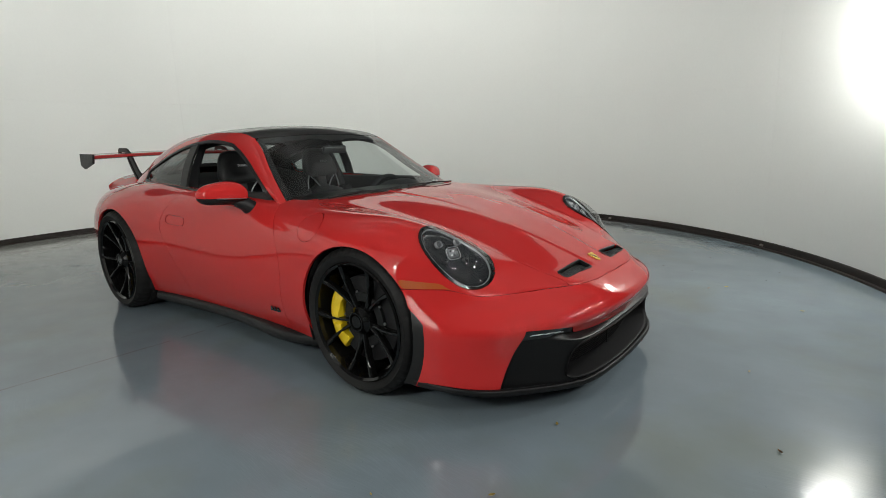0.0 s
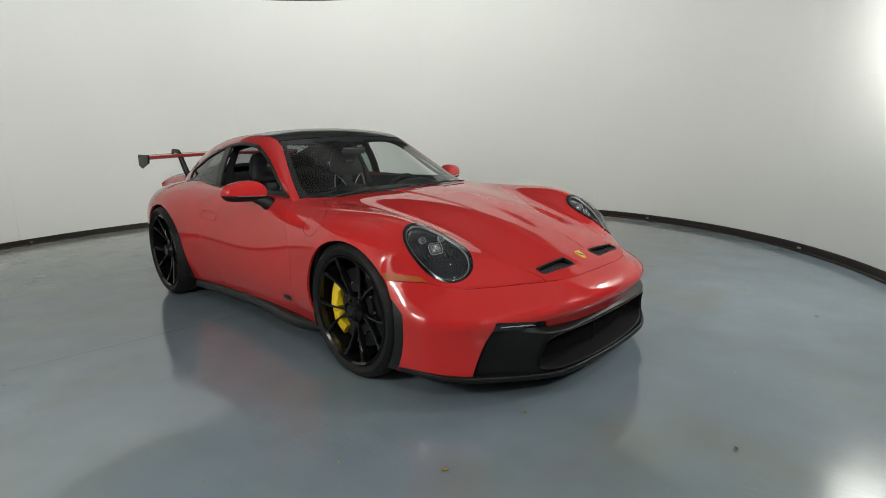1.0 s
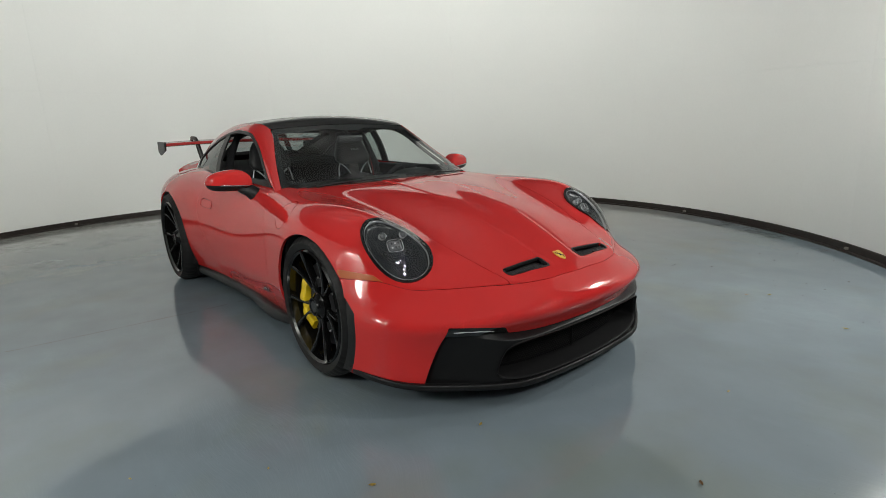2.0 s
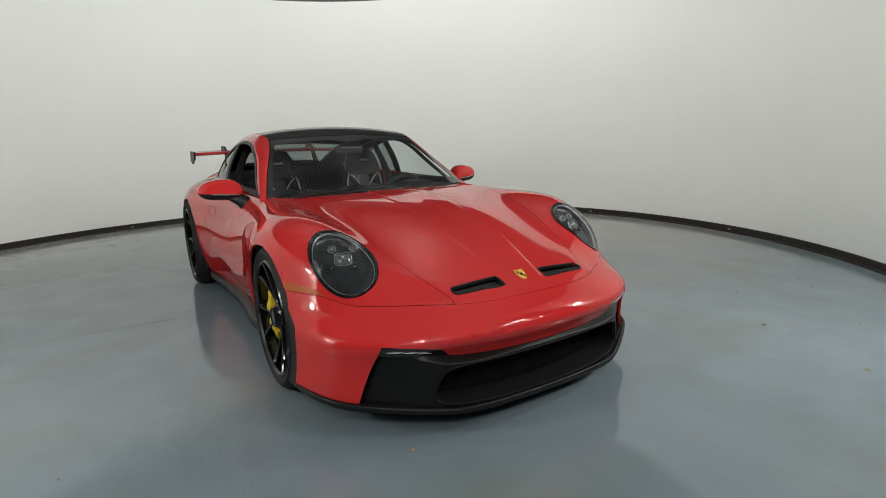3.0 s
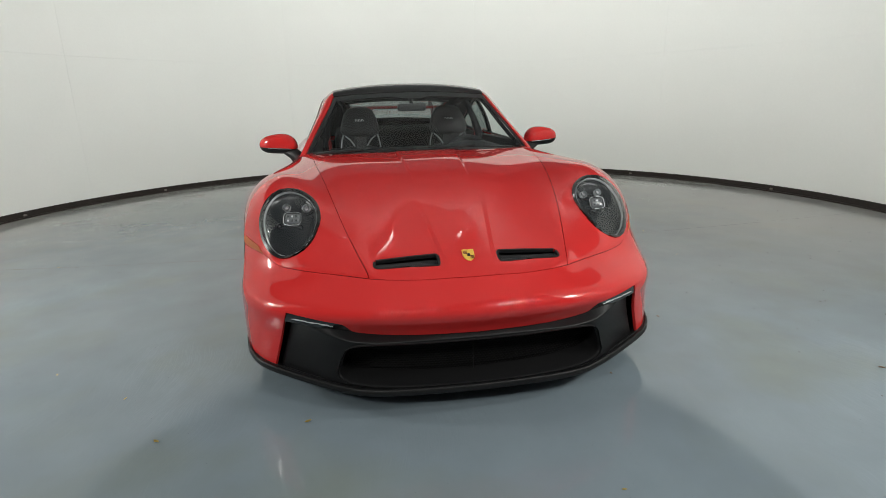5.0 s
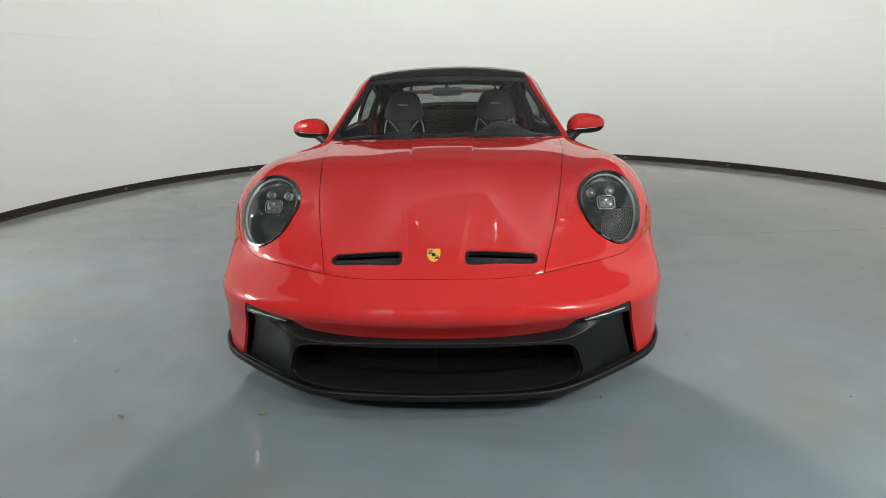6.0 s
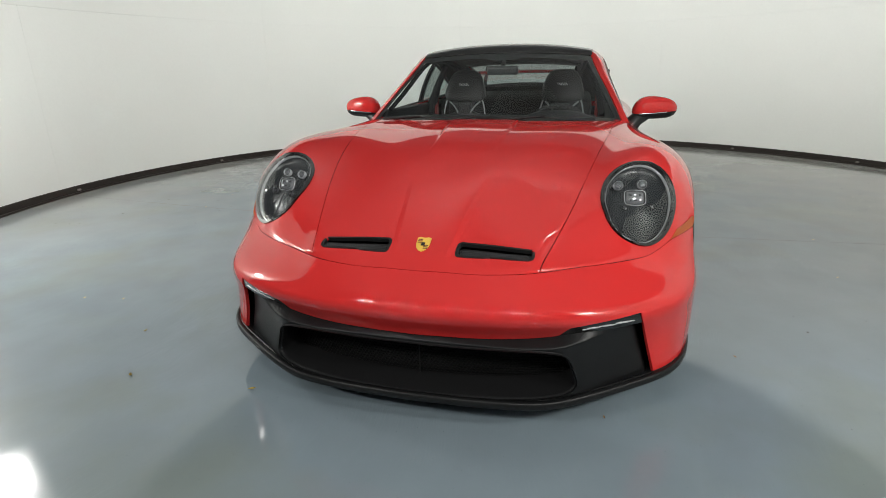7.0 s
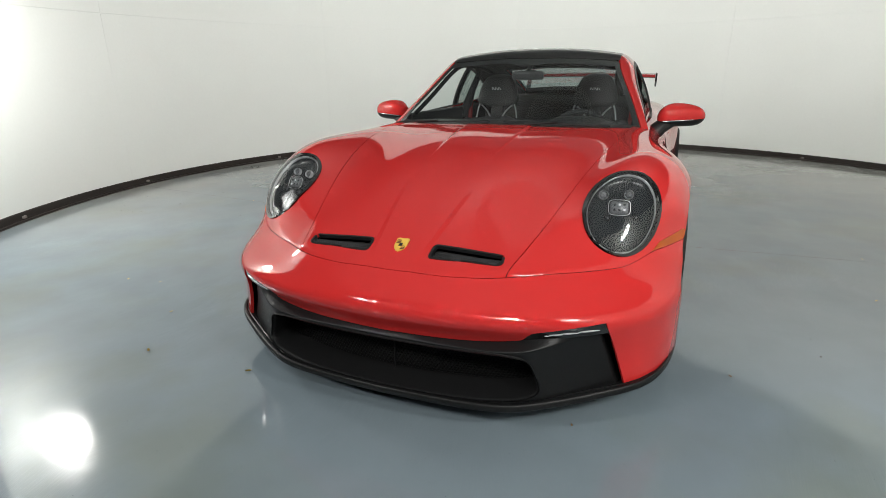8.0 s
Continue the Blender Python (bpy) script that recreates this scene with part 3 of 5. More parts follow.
SIDE = WING.cut(outside_belt).cut(lambda x, y, z, u, v: np.where((x > -1.0) & (x < 0.9), z - 0.168, 1))
FENDER = SIDE.cut(lambda x, y, z, u, v: x - door_front(z) - GAP)
FENDER = FENDER.cut(lambda x, y, z, u, v: lamp_field(x, y, z, 0.004))
REST = SIDE.cut(lambda x, y, z, u, v: door_front(z) - x - GAP)
DOOR = REST.cut(lambda x, y, z, u, v: x - door_rear(z) - GAP)
QUARTER = REST.cut(lambda x, y, z, u, v: door_rear(z) - x - GAP)


def fuel(x, y, z):
    return np.hypot(x - 0.910, (z - 0.742) * 1.45) - 0.088


FLAP = FENDER.cut(lambda x, y, z, u, v: -fuel(x, y, z) - 0.0015)
FENDER_R = FENDER.cut(lambda x, y, z, u, v: fuel(x, y, z) - 0.0015)
front_wing_r = part("front_wing", FENDER_R.mirrored(), RED, car)
part("fuel_flap", FLAP.mirrored(), RED, front_wing_r)
part("front_wing", FENDER, RED, car)


def handle_field(x, z):
    return 1 - (np.abs((x + 0.445) / 0.105)**4 + np.abs((z - 0.692 + 0.06 * (x + 0.445)) / 0.030)**4)


HANDLE = DOOR.cut(lambda x, y, z, u, v: handle_field(x, z) - 0.22)
DOOR = DOOR.cut(lambda x, y, z, u, v: 0.0 - handle_field(x, z))
door_r = part("door", DOOR.mirrored(), RED, car)
door_l = part("door", DOOR, RED, car)
for q in (DOOR, DOOR.mirrored()):
    part("door_lining", q, BLACK_DARK, car, "dark inner lining", depth=0, shift=-0.016)
part("door_handle", HANDLE.mirrored(), RED, door_r, "flush red door handle")
part("door_handle", HANDLE, RED, door_l, "flush red door handle")
part("rear_quarter", QUARTER.cut(lambda x, y, z, u, v: y - 0.0).mirrored(), RED, car)
part("rear_quarter", QUARTER, RED, car)
for q in (QUARTER, QUARTER.mirrored()):
    part("quarter_lining", q, BLACK_DARK, car, "dark inner lining", depth=0, shift=-0.016)

# rear end: the skin drawn in to a rounded tail
tail_rows = RAW.v[:AROUND]
cap = []
for k in np.linspace(0, 1, 9):
    q = tail_rows.copy()
    q[:, 0] -= 0.09 * math.sin(k * math.pi / 2) * np.clip((0.90 - q[:, 2]) / 0.3, 0.15, 1)
    q[:, 1] *= 1 - 0.10 * k**2
    q[:, 2] = 0.48 + (q[:, 2] - 0.48) * (1 - 0.10 * k**2)
    cap.append(q)
cap = np.array(cap)[::-1]
U, V = np.meshgrid(range(AROUND), range(9))
TAIL = Shell.grid(cap, U * 1.0, V * 1.0)
TAIL.v[np.abs(TAIL.v[:, 1]) < 1e-6, 1] = 0
part("rear_bumper", weld_mirror(TAIL), RED, car, "red rear bumper", depth=0.012)
part("rear_panel", box(0.03, 1.2, 0.5, pose(-2.30, 0, 0.52), 0.012), RED, car, "plain red rear panel")

# ---- front bumper: plan lines at five heights ----
LEVEL_Z = (0.15, 0.335, 0.403, 0.455, 0.505)
PLAN = (
    ((2.118, 0), (2.098, 0.25), (2.044, 0.45), (1.930, 0.69), (1.845, 0.800), (1.70, 0.875), (1.52, 0.918)),
    ((2.128, 0), (2.110, 0.25), (2.062, 0.45), (1.96, 0.678), (1.855, 0.792), (1.71, 0.873), (1.50, 0.922)),
    ((2.165, 0), (2.147, 0.25), (2.090, 0.45), (1.958, 0.678), (1.85, 0.787), (1.70, 0.870), (1.47, 0.922)),
    ((2.130, 0), (2.112, 0.24), (2.040, 0.43), (1.887, 0.658), (1.774, 0.775), (1.64, 0.866), (1.455, 0.918)),
    ((2.068, 0), (2.05, 0.21), (2.003, 0.385), (1.86, 0.62), (1.735, 0.762), (1.60, 0.860), (1.44, 0.910)),
)


EDGE = UPPER.v[(np.abs(joint_field(*UPPER.v.T) - GAP * 0.6) < 2e-4) & (UPPER.v[:, 0] > 1.36)]
EDGE = EDGE[np.argsort(EDGE[:, 1])]


def bumper_point(n=72, rows=44, z_from=0.12, z_to=None):
    lines = [through_points(p, n) for p in PLAN]
    lines[-1][:, 0] = np.interp(lines[-1][:, 1], EDGE[:, 1], EDGE[:, 0])
    for k in (1, 2):
        lines[-1][:, 0] = np.r_[lines[-1][:1, 0], (lines[-1][:-2, 0] + 2 * lines[-1][1:-1, 0] + lines[-1][2:, 0]) / 4, lines[-1][-1:, 0]]
    rim = np.interp(lines[-1][:, 1], EDGE[:, 1], EDGE[:, 2]) - 0.0015
    for k in range(3):
        rim = np.r_[rim[:1], (rim[:-2] + 2 * rim[1:-1] + rim[2:]) / 4, rim[-1:]]
    P = np.zeros((rows, n, 3))
    for j in range(n):
        top = rim[j]
        levels = LEVEL_Z[:-1] + (top + 0.001,)
        Z = np.linspace(z_from, top if z_to is None else z_to, rows)
        fx = spline(*[(z, l[j, 0]) for z, l in zip(levels, lines)])
        fy = spline(*[(z, l[j, 1]) for z, l in zip(levels, lines)])
        P[:, j, 0], P[:, j, 1], P[:, j, 2] = fx(Z), fy(Z), Z
    P[:, 0, 1] = 0
    V, U = np.meshgrid(np.linspace(0, 1, n), Z)
    return P, U, V


border = spline((0.0, 0.312), (0.2, 0.314), (0.40, 0.323), (0.55, 0.345), (0.72, 0.360))


def red_low(y):
    """Lower edge of the red skin: the running light sits below it at the sides."""
    k = np.clip((np.abs(y) - 0.435) / 0.04, 0, 1)
    return border(np.abs(y)) + 0.030 * k * k * (3 - 2 * k)


def duct_side(z):
    """Outer edge of the side intakes."""
    return 0.671 + (0.40 - z) * 0.295


def duct_field(x, y, z, u, v):
    """Above nought on the red skin, below in the black intake."""
    side = duct_side(z)
    return np.maximum(z - red_low(np.minimum(y, 0.68)), y - side)


P, U, V = bumper_point(120, 70, 0.146)
BUMPER = Shell.grid(P, U, V)
FULL = BUMPER


def arch_trim(x, z):
    """Wider opening for the red skin, with a black flap behind it."""
    return np.hypot(x - AXLE, z - 0.338) - 0.354 - 0.056 * np.clip((0.47 - z) / 0.06, 0, 1)


BUMPER = BUMPER.cut(lambda x, y, z, u, v: arch_trim(x, z)).cut(lambda x, y, z, u, v: x - 1.46)
RED_BUMPER = BUMPER.cut(duct_field)
FLAP_B = FULL.cut(lambda x, y, z, u, v: np.minimum(np.minimum(0.012 - arch_trim(x, z), arch(x, z, True) - 0.004), 0.468 - z)).cut(lambda x, y, z, u, v: np.minimum(x - 1.4, y - 0.6))
for q in (FLAP_B, FLAP_B.mirrored()):
    part("arch_flap", q, BLACK_SATIN, car, "black arch edge flap", depth=0.03, shift=-0.006)
bumper = part("front_bumper", weld_mirror(RED_BUMPER), RED, car, "glossy red front bumper")

# black intake under the red nose: a ledge, then a face that sweeps back at the sides
def skin_x(y, z):
    """How far forward the bumper's skin lies."""
    q = FULL.v[np.abs(FULL.v[:, 2] - z) < 0.006]
    q = q[np.argsort(q[:, 1])]
    return float(np.interp(y, q[:, 1], q[:, 0]))


ledge_x = spline((0, 2.122), (0.25, 2.118), (0.40, 2.104), (0.456, 2.090), (0.52, 2.052), (0.60, 1.990), (0.66, 1.940), (0.80, 1.83))
ledge_z = spline((0, 0.297), (0.25, 0.298), (0.40, 0.301), (0.456, 0.307), (0.52, 0.318), (0.60, 0.334), (0.66, 0.345), (0.80, 0.350))
foot_x = spline((0, 2.135), (0.25, 2.122), (0.42, 2.090), (0.495, 2.060), (0.60, 1.985), (0.70, 1.905), (0.743, 1.870), (0.80, 1.82))


def lip_lift(y):
    """The lip rises towards the wheels."""
    return 0.026 * np.clip((y - 0.42) / 0.33, 0, 1.5)**1.3


def intake_grid():
    rows, U, V = [], [], []
    down = np.r_[0.0, 0.012, 0.03, 0.06, np.linspace(0.1, 1, 52)]
    for y in np.linspace(0, 0.79, 160):
        zt = float(border(min(y, 0.70))) + 0.003
        top, crease, foot = (skin_x(y, zt) - 0.016, zt), (float(ledge_x(y)), float(ledge_z(y))), (float(foot_x(y)), 0.116 + float(lip_lift(y)))
        line = [(top[0] + (crease[0] - top[0]) * k, top[1] + (crease[1] - top[1]) * k) for k in (0, 0.2, 0.4, 0.6, 0.75, 0.88, 0.95)]
        line += [(crease[0] + (foot[0] - crease[0]) * k - 0.010 * math.sin(math.pi * min(k * 1.1, 1)), crease[1] + (foot[1] - crease[1]) * k) for k in down]
        line = np.array(line)
        for _ in range(2):
            line[4:12] = (line[3:11] + 2 * line[4:12] + line[5:13]) / 4
        # the outer end turns back into the pocket beside the red skin
        k = np.clip((y - duct_side(line[:, 1]) + 0.030) / 0.022, 0, 1)
        line[:, 0] -= 0.11 * k * k * (3 - 2 * k)
        rows.append(np.c_[line[:, 0], np.full(len(line), y), line[:, 1]])
        U.append(np.full(len(line), y)), V.append(np.arange(float(len(line))))
    return Shell.grid(np.array(rows)[:, ::-1], np.array(U), np.array(V))


INTAKE = intake_grid()
SKIN_IN = INTAKE.v


def grille_field(y, z):
    """Below nought in the grille's opening."""
    top, low = 0.289 + 0.055 * y * y, 0.123 + 0.05 * y * y
    c, h = (top + low) / 2, (top - low) / 2
    half = 0.500 - 0.32 * np.clip(z - 0.176, -0.03, 0.2)
    return ((np.abs(y) / half)**10 + (np.abs(z - c) / h)**5) - 1


INTAKE = INTAKE.cut(lambda x, y, z, u, v: grille_field(y, z))
intake = part("front_intake", weld_mirror(INTAKE), SATIN_FRONT, car, "satin black lower intake panel", depth=0.010)


def duct_mesh():
    """A rolled rim round the opening and walls that lead back to the mesh."""
    bm = bmesh.new()
    rows = []
    for q in np.linspace(0, 2 * math.pi, 201)[:-1]:
        c, s_ = 0.5 * math.cos(q), 0.09 * math.sin(q)
        lo, hi = 0.2, 2.0
        for _ in range(30):
            k = (lo + hi) / 2
            if grille_field(c * k, 0.2 + s_ * k) < 0:
                lo = k
            else:
                hi = k
        y, z = c * lo, 0.2 + s_ * lo
        w = 1 / ((SKIN_IN[:, 1] - abs(y))**2 + (SKIN_IN[:, 2] - z)**2 + 1e-6)**3
        x = float((w * SKIN_IN[:, 0]).sum() / w.sum())
        rows.append([bm.verts.new((x - d, y * (1 - e * 0.30), 0.2 + (z - 0.2) * (1 - e))) for d, e in ((-0.001, -0.015), (-0.0035, 0.005), (-0.001, 0.03), (0.006, 0.04), (0.05, 0.07), (0.09, 0.12), (0.13, 0.14))])
    for A, B in zip(rows, rows[1:] + rows[:1]):
        for i in range(6):
            bm.faces.new((A[i], B[i], B[i + 1], A[i + 1]))
    return smooth(bm, 50)


part("intake_duct", duct_mesh(), BLACK_DUCT, intake, "dark duct behind the opening")

# splitter lip: nearly straight in front, then bent back to the wheels
lip_top = through_points(((2.097, 0), (2.086, 0.25), (2.052, 0.42), (2.022, 0.475), (1.905, 0.665), (1.832, 0.772), (1.77, 0.815), (1.56, 0.880)), 110)
lip_out = through_points(((2.158, 0), (2.147, 0.25), (2.112, 0.43), (2.084, 0.490), (1.958, 0.695), (1.872, 0.802), (1.80, 0.848), (1.58, 0.905)), 110)


def lip_mesh():
    prof = ((-1.6, 0.108), (0.0, 0.113), (0.40, 0.1185), (0.56, 0.1225), (0.60, 0.1255), (0.64, 0.1265), (0.66, 0.1225), (0.70, 0.1225), (0.72, 0.1270), (0.93, 0.1270), (1.0, 0.1235), (1.0, 0.1060), (0.96, 0.1030), (0.4, 0.1030), (-1.6, 0.1040))
    rows = np.array([[(a[0] + (b[0] - a[0]) * k, a[1] + (b[1] - a[1]) * k, z + float(lip_lift(b[1]))) for k, z in prof] for a, b in zip(lip_top, lip_out)])
    rows[0, :, 1] = 0
    U, V = np.meshgrid(range(len(prof)), range(110))
    s = Shell.grid(rows, np.array(U, float), np.array(V, float))
    return weld_mirror(s)


part("splitter", lip_mesh(), SATIN_FRONT, car, "satin black front splitter lip", depth=0)

# ---- greenhouse: screen, roof, side windows ----
z_roof = spline((-2.2, 0.84), (-1.8, 0.968), (-1.4, 1.112), (-1.0, 1.212), (-0.6, 1.264), (-0.3, 1.272), (-0.1, 1.252), (0.1, 1.178), (0.4, 1.030), (0.7, 0.862), (0.95, 0.72))
y_rail = spline((-2.2, 0.40), (-1.8, 0.47), (-1.4, 0.515), (-1.0, 0.550), (-0.5, 0.573), (-0.1, 0.568), (0.05, 0.570), (0.25, 0.640), (0.5, 0.730), (0.95, 0.89))
z_rail = spline((-2.2, 0.81), (-1.8, 0.935), (-1.4, 1.078), (-1.0, 1.180), (-0.5, 1.224), (-0.2, 1.219), (0.0, 1.182), (0.25, 1.010), (0.5, 0.832), (0.95, 0.48))
y_belt = spline((-2.2, 0.48), (-1.7, 0.60), (-1.4, 0.665), (-1.0, 0.715), (-0.5, 0.735), (0.0, 0.738), (0.5, 0.722), (0.95, 0.88))
z_belt = spline((-2.2, 0.72), (-1.7, 0.85), (-1.4, 0.885), (-1.0, 0.888), (-0.5, 0.875), (0.0, 0.855), (0.5, 0.815), (0.95, 0.45))


def top_grid():
    X = np.linspace(-2.2, 0.92, 150)
    rows, U, V = [], [], []
    for x in X:
        yb, zb, yr, zr, zc = y_belt(x), z_belt(x), y_rail(x), z_rail(x), z_roof(x)
        d = zr - zb
        side = [(yb + (yr - yb) * k + 0.022 * math.sin(math.pi * k) * min(max(d / 0.3, 0), 1), zb + d * k) for k in np.linspace(0, 0.90, 18)]
        bow = []
        for k in np.linspace(0.04, 1, 34):
            a = yr * (1 - k)
            bow.append((a, zr + (zc - zr) * (1 - (1 - k)**2.3)))
        pts = np.array(side + bow)
        # round the rail
        sm = pts.copy()
        for _ in range(2):
            sm[12:26] = (sm[11:25] + 2 * sm[12:26] + sm[13:27]) / 4
        rows.append(np.c_[np.full(len(sm), x), sm])
        V.append(np.r_[np.linspace(0, 0.9, 18), 1 + np.linspace(0.04, 1, 34)])
        U.append(np.full(len(sm), x))
    return Shell.grid(np.array(rows), np.array(U), np.array(V))


TOP = top_grid()
header = spline((0.0, 0.045), (0.3, 0.04), (0.5, 0.02), (0.6, 0.0))
screen_side = spline((-0.1, 1.070), (0.05, 1.070), (0.25, 1.063), (0.5, 1.060), (0.95, 1.060))


def screen_field(x, y, z, u, v):
    return np.minimum((v - screen_side(x)) * 0.6, x - header(y))


SCREEN = TOP.cut(lambda x, y, z, u, v: screen_field(x, y, z, u, v) - 0.002)
ROOF = TOP.cut(lambda x, y, z, u, v: -screen_field(x, y, z, u, v) - 0.002)


def panel_field(x, y, v):
    return np.minimum(np.minimum((v - screen_side(np.maximum(x, -0.1))) * 0.6, x + 1.02), header(y) - x)


PANEL = ROOF.cut(lambda x, y, z, u, v: panel_field(x, y, v) + 0.0005)
RAILS = ROOF.cut(lambda x, y, z, u, v: -panel_field(x, y, v) - 0.0015)
# rear window
REARWIN = RAILS.cut(lambda x, y, z, u, v: np.minimum(np.minimum(-1.08 - x, x + 1.70), (v - 1.14) * 0.5))
RAILS = RAILS.cut(lambda x, y, z, u, v: -np.minimum(np.minimum(-1.08 - x, x + 1.70), (v - 1.14) * 0.5))


def daylight(x, z, grow=0.0):
    """Above nought inside the side window's outline."""
    top = np.where(x > -0.1, win_front(x), win_top(x))
    return np.minimum(np.minimum(top + grow - z, z - win_low(x) + grow), x + 1.24 + grow)


win_low = spline((-1.5, 0.955), (-1.35, 0.935), (-1.1, 0.912), (-0.7, 0.892), (-0.2, 0.872), (0.3, 0.852), (0.55, 0.838))
win_top = spline((-1.5, 0.900), (-1.36, 0.945), (-1.1, 1.026), (-0.8, 1.114), (-0.6, 1.152), (-0.3, 1.166), (-0.1, 1.140))
win_front = spline((-0.1, 1.140), (0.02, 1.082), (0.22, 0.962), (0.46, 0.815))
SKIN = RAILS.cut(lambda x, y, z, u, v: np.where(v < 0.999, -daylight(x, z, 0.016), 1))
FRAME = RAILS.cut(lambda x, y, z, u, v: np.where(v < 0.999, daylight(x, z, 0.015), -1))
PANE = FRAME.cut(lambda x, y, z, u, v: daylight(x, z, -0.004))
TRIM = FRAME.cut(lambda x, y, z, u, v: -daylight(x, z, -0.003)).cut(lambda x, y, z, u, v: 0.42 - x)
part("roof_rail", SKIN.cut(lambda x, y, z, u, v: z - 0.80).mirrored(), RED, car)
part("roof_rail", SKIN.cut(lambda x, y, z, u, v: z - 0.80), RED, car)
for flip in (True, False):
    trim = TRIM.mirrored() if flip else TRIM
    part("window_trim", trim, BLACK_SATIN, car, "black window surround", shift=0.002)
    for name, lo, hi in (("quarter_window", -9, -0.60),):
        pane = PANE.cut(lambda x, y, z, u, v: np.minimum(x - lo, hi - x))
        ob = part(name, pane.mirrored() if flip else pane, SIDE_GLASS, car, "tinted side window", depth=0, shift=-0.006)
        ob.visible_shadow = False
    post = PANE.cut(lambda x, y, z, u, v: np.minimum(x + 0.605, -0.515 - x))
    part("window_post", post.mirrored() if flip else post, BLACK_SATIN, car, "black post between the side windows")
for q in (SKIN, SKIN.mirrored()):
    part("rail_lining", q, BLACK_DARK, car, "dark inner lining", depth=0, shift=-0.014)
part("roof_panel", weld_mirror(PANEL), ROOF_BLACK, car, "black carbon roof panel")
screen_ob = part("windscreen", weld_mirror(SCREEN), WINDSCREEN, car, "clear windscreen", depth=0)
screen_ob.visible_shadow = False
FRIT = SCREEN.cut(lambda x, y, z, u, v: np.maximum(0.030 - (v - screen_side(x)) * 0.6, 0.06 - (x - header(y)) + 0.035 * np.exp(-(y / 0.10)**4)))
part("screen_border", weld_mirror(FRIT), FRIT_BLACK, car, "black printed border of the windscreen", depth=0, shift=-0.004)
SEAL = ROOF.cut(lambda x, y, z, u, v: np.minimum(np.minimum(-1.075 - x, x + 1.705), (v - 1.13) * 0.5)).cut(lambda x, y, z, u, v: 0.022 - np.minimum(np.minimum(-1.08 - x, x + 1.70), (v - 1.14) * 0.5))
part("rear_window_seal", weld_mirror(SEAL), BLACK_DARK, car, "black rear window border", depth=0.03, shift=-0.002)
rear_ob = part("rear_window", weld_mirror(REARWIN), REAR_GLASS, car, "tinted rear window", depth=0)
rear_ob.visible_shadow = False

# dark tub under the skin: closes the wheel houses, gaps and floor
under = BODY.cut(lambda x, y, z, u, v: np.where(x > 1.35, z - 0.57, 1)).cut(lambda x, y, z, u, v: lamp_field(x, y, z, 0.0)).cut(lambda x, y, z, u, v: 1.93 - x).cut(lambda x, y, z, u, v: np.where((x < 0.55) & (x > -1.5), 4.04 - v, 9 - v))
part("inner_shell", weld_mirror(under), BLACK_DARK, car, "black inner structure", depth=0, shift=-0.014)
part("bumper_core", box(0.45, 1.1, 0.10, pose(1.60, 0, 0.44), 0.03), BLACK_DARK, car, "black bumper core")
part("under_tray", box(3.6, 1.50, 0.03, pose(-0.1, 0, 0.15)), BLACK_DARK, car, "black underbody")

# ---- wheels ----
def tyre_mesh(r, w, rim_r):
    h = w / 2
    prof = [(rim_r, -h * 0.86), (rim_r + 0.012, -h * 0.95), (rim_r + (r - rim_r) * 0.5, -h), (r - 0.022, -h * 0.93), (r - 0.006, -h * 0.80), (r - 0.001, -h * 0.6)]
    groove = []
    for g in (-0.42, -0.14, 0.14, 0.42):
        groove += [(r, h * (g - 0.07)), (r - 0.006, h * (g - 0.06)), (r - 0.006, h * (g + 0.06)), (r, h * (g + 0.07))]
    prof += groove + [(a, -b) for a, b in prof[::-1]]
    bm = lathe(prof, 240)
    m = len(prof)
    bm.verts.ensure_lookup_table()
    # cross grooves over the shoulders
    for k in range(0, 240, 5):
        for i, (rad, w_) in enumerate(prof):
            if rad > r - 0.03 and abs(w_) > h * 0.5:
                v = bm.verts[k * m + i]
                f_ = 1 - 0.004 / rad
                v.co.x *= f_
                v.co.z *= f_
    return bm


